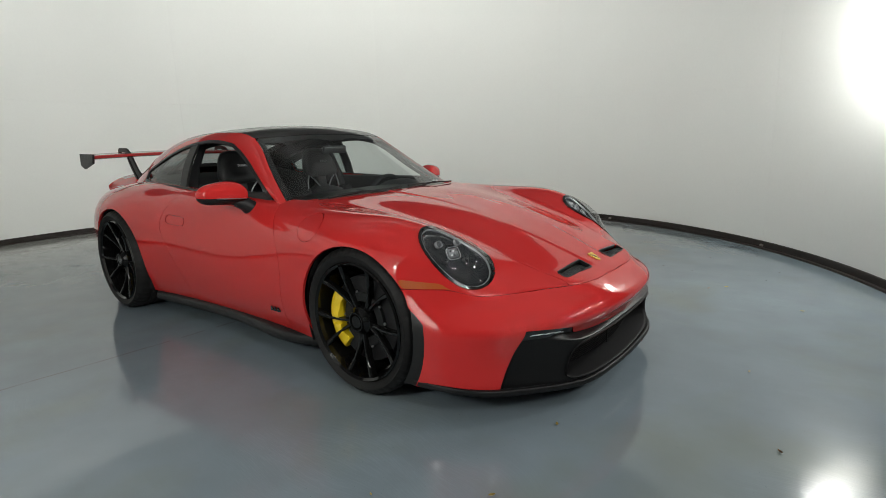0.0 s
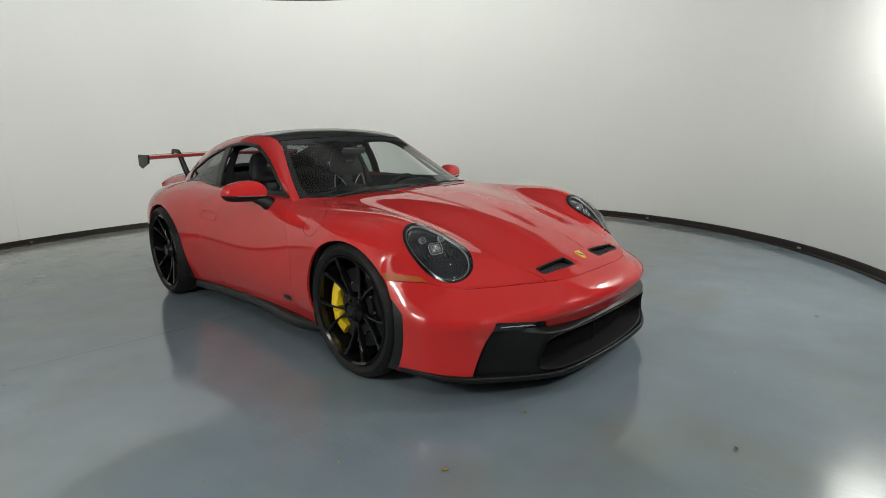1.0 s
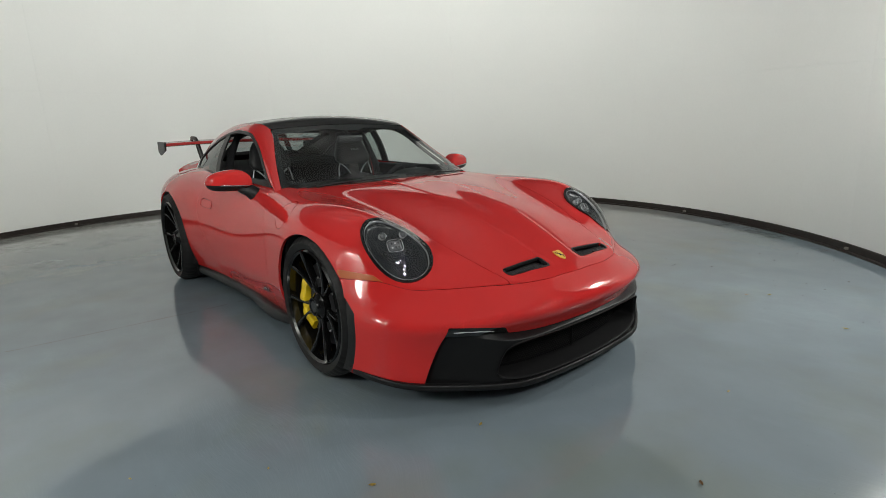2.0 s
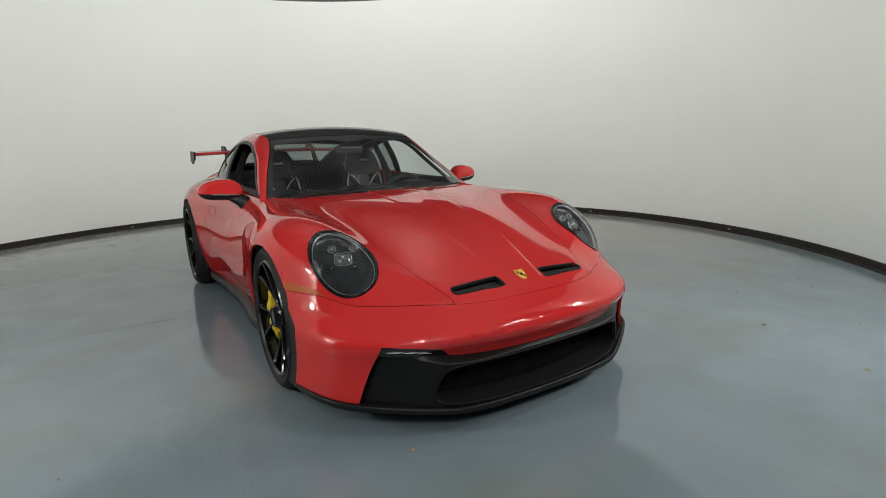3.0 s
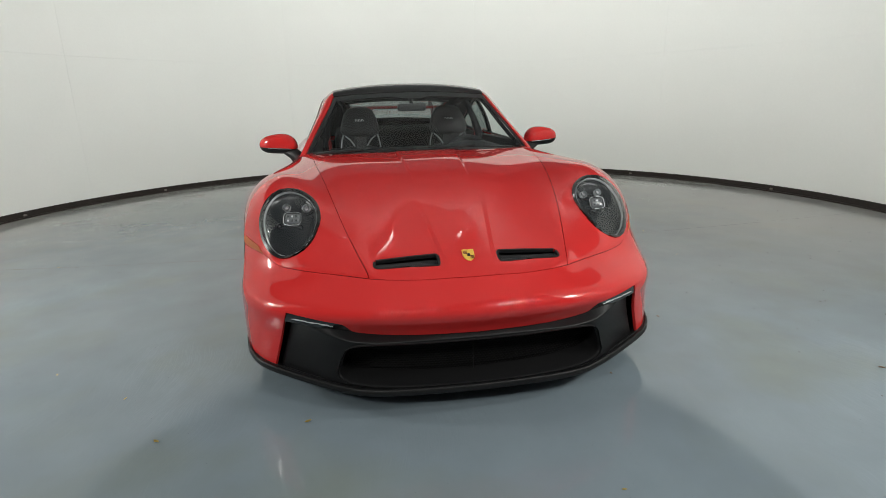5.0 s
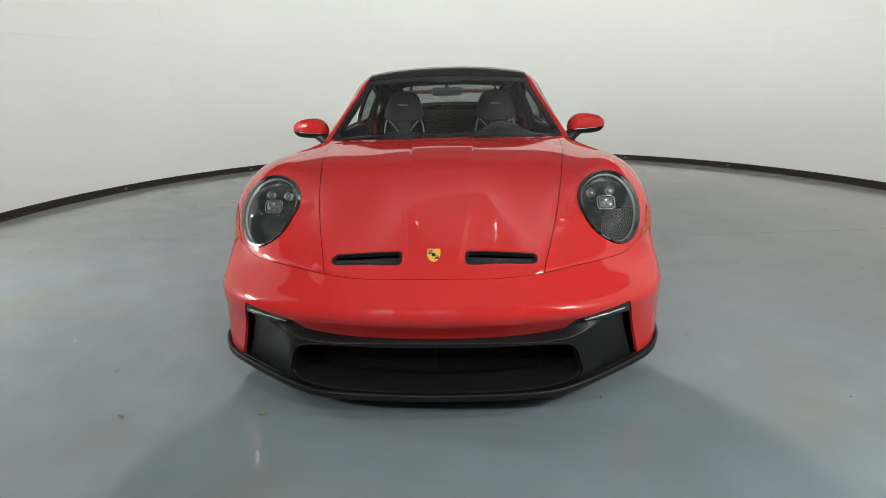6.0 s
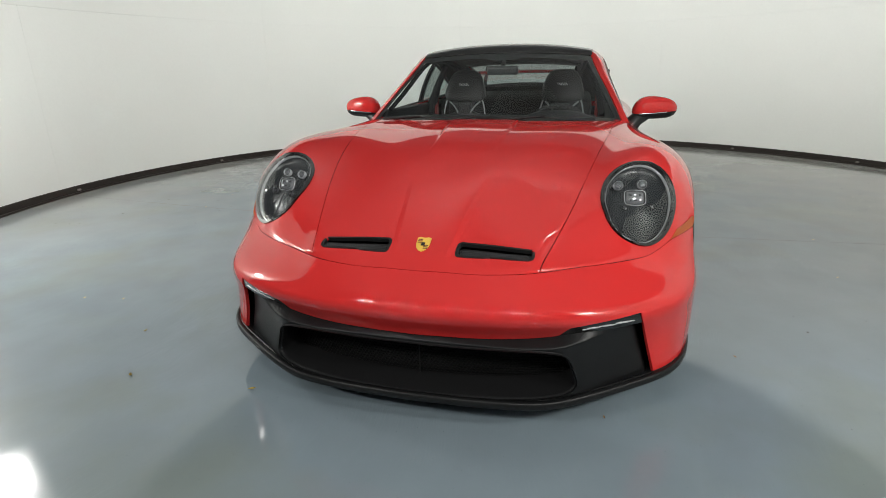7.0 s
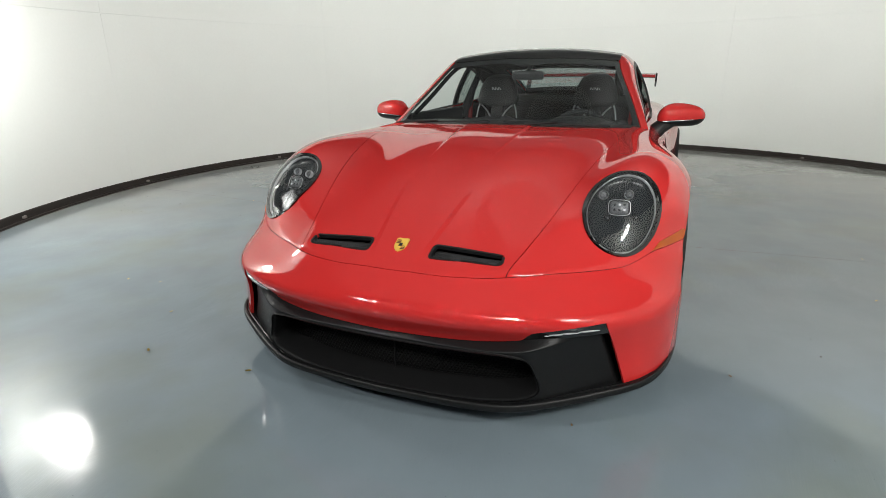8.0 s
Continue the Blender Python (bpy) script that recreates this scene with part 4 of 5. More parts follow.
def wheel(x, side, r, rim_r, w, hub_y, z):
    """side: 1 left, -1 right. The outer face is at y = side * hub_y."""
    m = pose(x, side * (hub_y - w / 2), z, 0, 0, 0 if side > 0 else 180)
    h = w / 2
    barrel = lathe([(rim_r + 0.004, h * 0.92), (rim_r - 0.004, h * 0.98), (rim_r - 0.014, h * 0.90), (rim_r - 0.018, h * 0.4), (rim_r - 0.03, -h * 0.2), (rim_r - 0.016, -h * 0.9), (rim_r + 0.004, -h * 0.92)], 96)
    base = part("wheel", barrel, RIM, car, "gloss black forged wheel")
    base.matrix_world = m
    part("tyre", tyre_mesh(r, w, rim_r), RUBBER, base, "black road tyre")
    # ten slim spokes in five pairs, dished towards the hub
    def spoke(lean):
        bm = bmesh.new()
        rows = []
        for k in np.linspace(0, 1, 11):
            rad = 0.055 + (rim_r - 0.066) * k
            a = radians(lean * (6.5 + 10.5 * k**1.15))
            yy = h * (0.62 + 0.28 * k**1.6)
            wd = 0.0125 - 0.0045 * math.sin(math.pi * min(k * 1.05, 1))
            c, s_ = math.cos(a), math.sin(a)
            rows.append([bm.verts.new((rad * c - q * s_, yy + e, rad * s_ + q * c)) for q, e in ((-wd * 0.8, -0.034), (-wd, -0.006), (-wd * 0.5, 0), (wd * 0.5, 0), (wd, -0.006), (wd * 0.8, -0.034))])
        for A, B in zip(rows, rows[1:]):
            for i in range(6):
                j = (i + 1) % 6
                bm.faces.new((A[i], A[j], B[j], B[i]))
        bm.faces.new(rows[0][::-1]), bm.faces.new(rows[-1])
        return smooth(bm, 40)

    for lean in (-1, 1):
        sp = spoke(lean)
        me = bpy.data.meshes.new("spoke")
        bmesh.ops.recalc_face_normals(sp, faces=sp.faces)
        sp.to_mesh(me), sp.free()
        me.materials.append(RIM)
        for k in range(5):
            ob = part("spoke", me, None, base)
            ob.matrix_local = pose(0, 0, 0, 0, 72 * k + 18, 0)
    bolt = bpy.data.meshes.new("bolt")
    bm = lathe([(0.001, 0.007), (0.005, 0.007), (0.007, 0.003), (0.007, 0.0)], 12)
    bm.to_mesh(bolt), bm.free()
    bolt.materials.append(STEEL_BOLT)
    for k in range(10):
        ob = part("disc_bolt", bolt, None, base)
        ob.matrix_local = pose(0.128 * math.cos(radians(36 * k)), h * 0.25 + 0.022, 0.128 * math.sin(radians(36 * k)))
    part("hub", lathe([(0.001, h * 0.86), (0.028, h * 0.86), (0.034, h * 0.80), (0.038, h * 0.88), (0.044, h * 0.88), (0.048, h * 0.78), (0.064, h * 0.66), (0.070, h * 0.1)], 40), RIM, base, "black centre lock hub")
    disc = lathe([(0.09, 0.015), (0.197, 0.015), (0.200, 0.010), (0.200, -0.015), (0.09, -0.015)], 64)
    part("brake_disc", disc, STEEL, base, "grey brake disc").location = (0, h * 0.25, 0)
    ring = lathe([(0.085, 0.03), (0.125, 0.03), (0.128, 0.0), (0.085, 0.0)], 48)
    part("disc_bell", ring, BLACK_SATIN, base).location = (0, h * 0.25, 0)
    # six-piston caliper on the trailing side
    bm = bmesh.new()
    rows = []
    for k in np.linspace(-34, 50, 29):
        a = radians(180 + k) if x > 0 else radians(-k)
        if side < 0:
            a = math.pi - a
        tw = 1 - 0.25 * abs((k - 8) / 42)**3
        c, s_ = math.cos(a), math.sin(a)
        lump = 0.004 * math.cos(radians(k) * 13) - 0.034 * math.exp(-((k - 12) / 4.0)**4)     # deep waist between the two halves
        rows.append([bm.verts.new((rr * c, yy + h * 0.22, rr * s_)) for rr, yy in ((0.140, 0.03), (0.145, 0.058 * tw + lump), (0.185, 0.062 * tw + lump), (0.212, 0.045 * tw), (0.216, -0.05), (0.145, -0.05))])
    for A, B in zip(rows, rows[1:]):
        for i in range(6):
            j = (i + 1) % 6
            bm.faces.new((A[i], A[j], B[j], B[i]))
    bm.faces.new(rows[0][::-1]), bm.faces.new(rows[-1])
    part("brake_caliper", smooth(bm, 50), YELLOW, base, "yellow brake caliper")
    return base


for side in (-1, 1):
    wheel(AXLE, side, 0.343, 0.272, 0.255, 0.900, HUB_F)
    wheel(-AXLE, side, 0.361, 0.289, 0.315, 0.966, HUB_R)
    for fx, fz, rr in ((AXLE, 0.338, 0.362), (-AXLE, 0.35, 0.388)):
        bm = bmesh.new()
        A, B = [], []
        for k in range(0, 41):
            a = radians(-25 + 230 * k / 40)
            lx, lz = fx + rr * math.cos(a), fz + rr * math.sin(a)
            ly = float(y_low(lx) if lz < 0.42 else min(y_max(lx), y_up(lx) + 0.01)) - 0.018
            A.append(bm.verts.new((lx, side * ly, lz)))
            B.append(bm.verts.new((fx + rr * math.cos(a), side * 0.55, fz + rr * math.sin(a))))
        for i in range(40):
            bm.faces.new((A[i], A[i + 1], B[i + 1], B[i]))
        bm.faces.new(B)
        part("wheel_liner", smooth(bm), BLACK_DARK, car, "black wheel arch liner")

# ---- headlights ----
def lamp_to(a, b, n):
    return HL_C + HL_T * a + HL_S * b + HL_N * n


# lamp eyes look forward, level with the road
HL_U = (Vector((0, 0, 1)) - HL_N * HL_N.z).normalized()
HL_W = HL_N.cross(HL_U)
EYE_N = Vector((0.88, 0.13, 0.46)).normalized()
EYE_U = (Vector((0, 0, 1)) - EYE_N * EYE_N.z).normalized()
EYE_W = EYE_N.cross(EYE_U)


def lamp_at(a, b, n):
    return HL_C + HL_U * a + HL_W * b + HL_N * n


def headlight(side):
    # outer lens follows the wing's skin
    lens = UPPER.cut(lambda x, y, z, u, v: -lamp_field(x, y, z, 0.001)).cut(lambda x, y, z, u, v: y - 0.3)
    ring_r = np.clip(lamp_field(*lens.v.T) + 1, 0, 1)
    lens.v = lens.v + np.array(HL_N) * (0.004 + 0.013 * (1 - ring_r**2))[:, None]
    base = part("headlight", (lens if side > 0 else lens.mirrored()), LENS, car, "clear oval headlight with dark inside", depth=0, shift=0.001)
    base.visible_shadow = False
    rim = UPPER.cut(lambda x, y, z, u, v: np.minimum(-lamp_field(x, y, z, 0.003), lamp_field(x, y, z, -0.007))).cut(lambda x, y, z, u, v: y - 0.3)
    part("lamp_rim", rim if side > 0 else rim.mirrored(), BLACK_GLOSS, base, "gloss black rim", shift=0.0055, depth=0.014)
    # bowl and grey ring sink in behind the lens, at even depth
    rel = lens.v - np.array(HL_C)
    qa, qb, qn = rel @ np.array(HL_T), rel @ np.array(HL_S), rel @ np.array(HL_N)

    def lens_height(a, b):
        w = 1 / ((a[:, None] - qa)**2 + (b[:, None] - qb)**2 + 1e-5)**2
        return (w * qn).sum(1) / w.sum(1)

    def dish(radii, depths):
        q = np.linspace(0, 2 * math.pi, 65)
        rows = []
        for rr, dd in zip(radii, depths):
            c, s_ = np.sign(np.cos(q)) * np.abs(np.cos(q))**(2 / 2.12), np.sign(np.sin(q)) * np.abs(np.sin(q))**(2 / 2.12)
            long = np.where(c < 0, HL_A * 0.955, HL_A)
            a = (long - 0.125 * (1 - rr)) * c if rr > 0.6 else long * rr * c
            b = (HL_B - 0.125 * (1 - rr)) * s_ if rr > 0.6 else HL_B * rr * s_
            b = b * (1 - 0.03 * a / HL_A)
            n_ = lens_height(a, b) - dd
            rows.append(np.array([tuple(lamp_to(x, y, z)) for x, y, z in zip(a, b, n_)]))
        V, U = np.meshgrid(np.arange(65.0), np.arange(float(len(radii))))
        g = Shell.grid(np.array(rows), U, V)
        return g if side > 0 else g.mirrored()

    part("lamp_ring", dish((0.915, 0.905, 0.895, 0.885), (0.016, 0.0125, 0.0125, 0.024)), RING, base, "thin grey inner ring", depth=0)
    part("lamp_bowl", dish((0.93, 0.92, 0.86, 0.76, 0.50, 0.25, 0.01), (0.010, 0.016, 0.032, 0.050, 0.062, 0.066, 0.066)), BOWL, base, "dark lamp bowl", depth=0)
    flip = Matrix.Diagonal((1, side, 1, 1))
    axes = Matrix((EYE_U.to_tuple() + (0,), EYE_N.to_tuple() + (0,), EYE_W.to_tuple() + (0,), (0, 0, 0, 1))).transposed()
    # brighter upper eyes and dimmer lower ones: the lighting is put into their materials
    for a, b, r in ((0.076, 0.044, 0.0165), (0.076, -0.046, 0.0165), (-0.016, 0.047, 0.0125), (-0.016, -0.049, 0.0125)):
        M = flip @ Matrix.Translation(lamp_at(a, b, -0.036)) @ axes
        eye = part("daylight_lamp", moved(lathe([(0.001, 0.006), (r * 0.5, 0.005), (r * 0.82, -0.002), (r * 0.86, -0.014)], 24), M), EYE_GLASS if a > 0 else BOWL, base, "round grey lamp eye" if a > 0 else "round dark lamp eye")
        part("lamp_bezel", moved(lathe([(r * 0.88, -0.004), (r * 0.90, 0.005), (r * 0.95, 0.006), (r * 0.99, 0.002), (r * 0.99, -0.010)], 28), M), REFLECT if a > 0 else EYE_GLASS, eye, "bright ring" if a > 0 else "thin dark ring")
    # projector: rounded frame round small facets
    N = flip @ Matrix.Translation(lamp_at(0.022, -0.001, -0.034)) @ Matrix((EYE_U.to_tuple() + (0,), EYE_W.to_tuple() + (0,), EYE_N.to_tuple() + (0,), (0, 0, 0, 1))).transposed()
    main = part("main_lamp", moved(box(0.048, 0.064, 0.024, pose(0, 0, -0.006), 0.011, 3), N), EYE_GLASS, base, "rounded projector lamp")
    loop = []
    for q in np.linspace(0, 2 * math.pi, 41):
        c, s_ = math.cos(q), math.sin(q)
        loop.append((0.027 * abs(c)**0.5 * (1 if c > 0 else -1), 0.036 * abs(s_)**0.5 * (1 if s_ > 0 else -1), 0.003))
    part("lamp_bezel", moved(tube(loop, 0.0011, 6), N), RING, main, "thin grey frame")
    for i, (a, b) in enumerate(((0.009, -0.016), (0.009, 0.0), (0.009, 0.016), (-0.009, -0.016), (-0.009, 0.0), (-0.009, 0.016))):
        part("facet", moved(box(0.008, 0.008, 0.004, pose(a, b, 0.0065, 8, -6), 0.002), N), REFLECT if i in (1, 3) else BOWL, main)
    for a, w in ((-0.052, 0.034), (-0.066, 0.030)):
        part("lamp_fin", moved(box(0.0022, w * 2, 0.004, pose(a, 0.0, -0.010), 0.001), N), RING, base)


EYE_GLASS = material("grey_lamp_eye", (0.10, 0.104, 0.11), 0.10, 0.0, 1.0)
BOWL = grain(material("lamp_bowl", (0.018, 0.020, 0.022), 0.26, 0.0, 0.0, 0.4), 90, 0.2)
RING = material("lamp_ring", (0.34, 0.35, 0.36), 0.3, 0.5)
REFLECT = material("lamp_reflector", (0.85, 0.86, 0.88), 0.22, 0.6)
headlight(1), headlight(-1)

# ---- door mirrors ----
def mirror(side):
    bm = bmesh.new()
    rows = []
    top = spline((0.0, 0.912), (0.15, 0.937), (0.35, 0.950), (0.6, 0.946), (0.85, 0.930), (1.0, 0.912))
    low_ = spline((0.0, 0.826), (0.3, 0.822), (0.6, 0.824), (0.85, 0.832), (1.0, 0.846))
    for k in np.r_[0.0, 0.012, 0.035, np.linspace(0.08, 0.92, 14), 0.965, 0.99, 1.0]:
        y = 0.768 + 0.248 * k
        close = max(1 - abs(2 * k - 1)**9, 0.04)**0.5
        zt, zb = float(top(k)), float(low_(k))
        cz, hgt = (zt + zb) / 2, (zt - zb) / 2 * close
        dep = (0.085 - 0.035 * k**2) * close
        cx = 0.235 - 0.055 * k
        ring_ = []
        for a in np.linspace(0, 2 * math.pi, 29)[:-1]:
            c, s_ = math.cos(a), math.sin(a)
            p = 0.72
            ring_.append(bm.verts.new((cx + dep * abs(c)**p * (1.0 if c > 0 else -0.45), side * y, cz + hgt * abs(s_)**p * (1 if s_ > 0 else -1))))
        rows.append(ring_)
    for A, B in zip(rows, rows[1:]):
        for i in range(28):
            j = (i + 1) % 28
            bm.faces.new((A[i], A[j], B[j], B[i]))
    bm.faces.new(rows[0]), bm.faces.new(rows[-1])
    bmesh.ops.recalc_face_normals(bm, faces=bm.faces)
    low = bm.copy()
    bmesh.ops.bisect_plane(bm, geom=bm.verts[:] + bm.edges[:] + bm.faces[:], plane_co=(0, side * 0.88, 0.860), plane_no=(0, side * -0.06, 1), clear_inner=True)
    bmesh.ops.bisect_plane(low, geom=low.verts[:] + low.edges[:] + low.faces[:], plane_co=(0, side * 0.88, 0.858), plane_no=(0, side * -0.06, 1), clear_outer=True)
    base = part("door_mirror", smooth(bm, 60), RED, car, "red door mirror cap")
    part("mirror_base", smooth(low, 60), BLACK_SATIN, base, "black lower mirror shell")
    part("mirror_arm", tube([(0.30, side * 0.735, 0.760), (0.288, side * 0.760, 0.790), (0.265, side * 0.795, 0.825), (0.25, side * 0.85, 0.842)], [0.034, 0.046, 0.040, 0.022], 14), BLACK_SATIN, base, "black mirror foot")
    part("indicator", tube([(0.312, side * 0.80, 0.8545), (0.301, side * 0.88, 0.8590), (0.272, side * 0.95, 0.8635)], 0.0032, 8), CHROME, base, "slim clear indicator strip")


mirror(1), mirror(-1)

# ---- rear wing ----
def rear_wing():
    z0 = 1.088
    bm = bmesh.new()
    rows = []
    for y in np.linspace(-0.74, 0.74, 25):
        e = (abs(y) / 0.74)
        rows.append([bm.verts.new((-2.13 + c, y, z0 + d + 0.015 * (1 - e**2))) for c, d in ((0.14, 0.0), (0.10, 0.020), (0.0, 0.028), (-0.10, 0.026), (-0.14, 0.034), (-0.10, 0.010), (0.0, -0.004), (0.10, -0.010))])
    for A, B in zip(rows, rows[1:]):
        for i in range(8):
            j = (i + 1) % 8
            bm.faces.new((A[i], A[j], B[j], B[i]))
    bm.faces.new(rows[0][::-1]), bm.faces.new(rows[-1])
    base = part("rear_wing", smooth(bm, 50), RED, car, "red rear wing on black swan-neck posts")
    for s in (1, -1):
        part("end_plate", prism([(-1.99, 1.120), (-2.29, 1.130), (-2.30, 1.03), (-2.22, 1.00), (-2.02, 1.045)], s * 0.742, s * 0.758, 0.003), BLACK_SATIN, base, "black wing end plate")
        for pts, w0, w1, off in (([(-1.88, 0.90), (-1.96, 0.975), (-2.05, 1.09), (-2.115, 1.142), (-2.20, 1.152), (-2.265, 1.146), (-2.275, 1.105)], 0.024, 0.015, 0.0), ([(-1.96, 0.89), (-2.02, 0.965), (-2.09, 1.06), (-2.125, 1.135)], 0.010, 0.010, 0.0)):
            line = through_points(pts, 22)
            d = np.gradient(line, axis=0)
            n = np.stack([-d[:, 1], d[:, 0]], 1) / np.linalg.norm(d, axis=1)[:, None]
            wide = np.linspace(w0, w1, 22)[:, None]
            rim_ = [tuple(p) for p in line + n * wide] + [tuple(p) for p in (line - n * wide)[::-1]]
            part("swan_neck", prism(rim_, s * 0.45 - 0.009, s * 0.45 + 0.009), BLACK_SATIN, base)


rear_wing()


def ducktail():
    """Upswept edge of the rear lid below the wing."""
    bm = bmesh.new()
    rows = []
    for y in np.linspace(-0.66, 0.66, 41):
        e = abs(y) / 0.66
        tip = 0.948 - 0.085 * e**5
        back = -2.13 + 0.10 * e**4
        rows.append([bm.verts.new(p) for p in ((-1.70, y, 0.80), (-1.72, y, 0.865 - 0.03 * e**3), (-1.86, y, 0.885 - 0.03 * e**3), (-2.00, y, tip - 0.025), (back, y, tip), (back - 0.012, y, tip - 0.006), (back + 0.01, y, tip - 0.06), (-2.0, y, 0.80))])
    for A, B in zip(rows, rows[1:]):
        for i in range(7):
            bm.faces.new((A[i], A[i + 1], B[i + 1], B[i]))
    bm.faces.new(rows[0]), bm.faces.new(rows[-1][::-1])
    part("rear_lid", smooth(bm, 50), RED, car, "red upswept rear lid edge")


ducktail()

# ---- cabin ----
BACK = -0.17     # the seats stand this far behind the wheel


def seat(y):
    def loft(rings, cap=True):
        bm = bmesh.new()
        rows = [[bm.verts.new(p) for p in r] for r in rings]
        n = len(rows[0])
        for A, B in zip(rows, rows[1:]):
            for i in range(n):
                bm.faces.new((A[i], A[(i + 1) % n], B[(i + 1) % n], B[i]))
        if cap:
            bm.faces.new(rows[0][::-1]), bm.faces.new(rows[-1])
        return smooth(bm, 60)

    def ring(x, z, w, d, lean=0.0, n=24, p=2.8):
        pts = []
        for a in np.linspace(0, 2 * math.pi, n + 1)[:-1]:
            c, s_ = math.cos(a), math.sin(a)
            pts.append((BACK + x + d * abs(c)**(2 / p) * (1 if c > 0 else -1), y + w * abs(s_)**(2 / p) * (1 if s_ > 0 else -1), z))
        return pts

    head = loft([ring(-0.305, 0.888, 0.090, 0.02, p=3), ring(-0.31, 0.900, 0.138, 0.035, p=3.4), ring(-0.322, 0.925, 0.154, 0.05, p=3.6), ring(-0.335, 0.965, 0.150, 0.058, p=3.4), ring(-0.350, 1.015, 0.136, 0.058, p=3.2), ring(-0.365, 1.06, 0.118, 0.054, p=3), ring(-0.375, 1.092, 0.096, 0.046, p=2.8), ring(-0.382, 1.108, 0.064, 0.03, p=2.5), ring(-0.384, 1.112, 0.02, 0.01)])
    base = part("seat", loft([ring(-0.15, 0.36, 0.24, 0.10), ring(-0.20, 0.50, 0.25, 0.09), ring(-0.26, 0.68, 0.215, 0.07), ring(-0.29, 0.78, 0.17, 0.05), ring(-0.33, 0.82, 0.05, 0.03, p=4), ring(-0.34, 0.93, 0.045, 0.025, p=4)]), LEATHER, car, "black leather bucket seat")
    part("headrest", head, LEATHER, base)
    for k in range(3):
        w0 = (k - 1) * 0.024
        part("headrest_badge", tube([(BACK - 0.272, y + w0 + 0.010, 1.002), (BACK - 0.276, y + w0 - 0.002, 1.016), (BACK - 0.277, y + w0 - 0.011, 1.017), (BACK - 0.272, y + w0 - 0.006, 1.001)], 0.0020, 6), SILVER_PRINT, base, "small silver embroidered strokes")
    for s in (1, -1):
        part("shoulder_trim", tube(through_points([(BACK - 0.30, y + s * 0.130, 0.905), (BACK - 0.30, y + s * 0.145, 0.86), (BACK - 0.29, y + s * 0.155, 0.80)], 8), 0.0055, 8), WHITE_SEAT, base, "bright shoulder frame")
        part("shoulder_trim", tube(through_points([(BACK - 0.30, y + s * 0.118, 0.890), (BACK - 0.295, y + s * 0.085, 0.862), (BACK - 0.285, y + s * 0.048, 0.81)], 8), 0.0055, 8), WHITE_SEAT, base, "bright shoulder frame")
        part("bolster", tube([(BACK + 0.10, y + s * 0.22, 0.42), (BACK - 0.12, y + s * 0.23, 0.50), (BACK - 0.22, y + s * 0.22, 0.70), (BACK - 0.26, y + s * 0.205, 0.79)], [0.06, 0.065, 0.055, 0.034], 12), LEATHER, base)
    part("seat_base", box(0.5, 0.46, 0.14, pose(BACK + 0.05, y, 0.40, 0, -8), 0.04, 3), LEATHER, base)


seat(0.355), seat(-0.355)


def seat_belt(s):
    strap = tube([(-0.62, s * 0.600, 0.98), (-0.60, s * 0.605, 0.88), (-0.57, s * 0.600, 0.74)], 0.017, 8, True, 0.12)
    part("seat_belt", strap, BELT, car, "red seat belt")


BELT = grain(material("red_webbing", (0.16, 0.010, 0.010), 0.7), 800, 0.2)
seat_belt(1), seat_belt(-1)


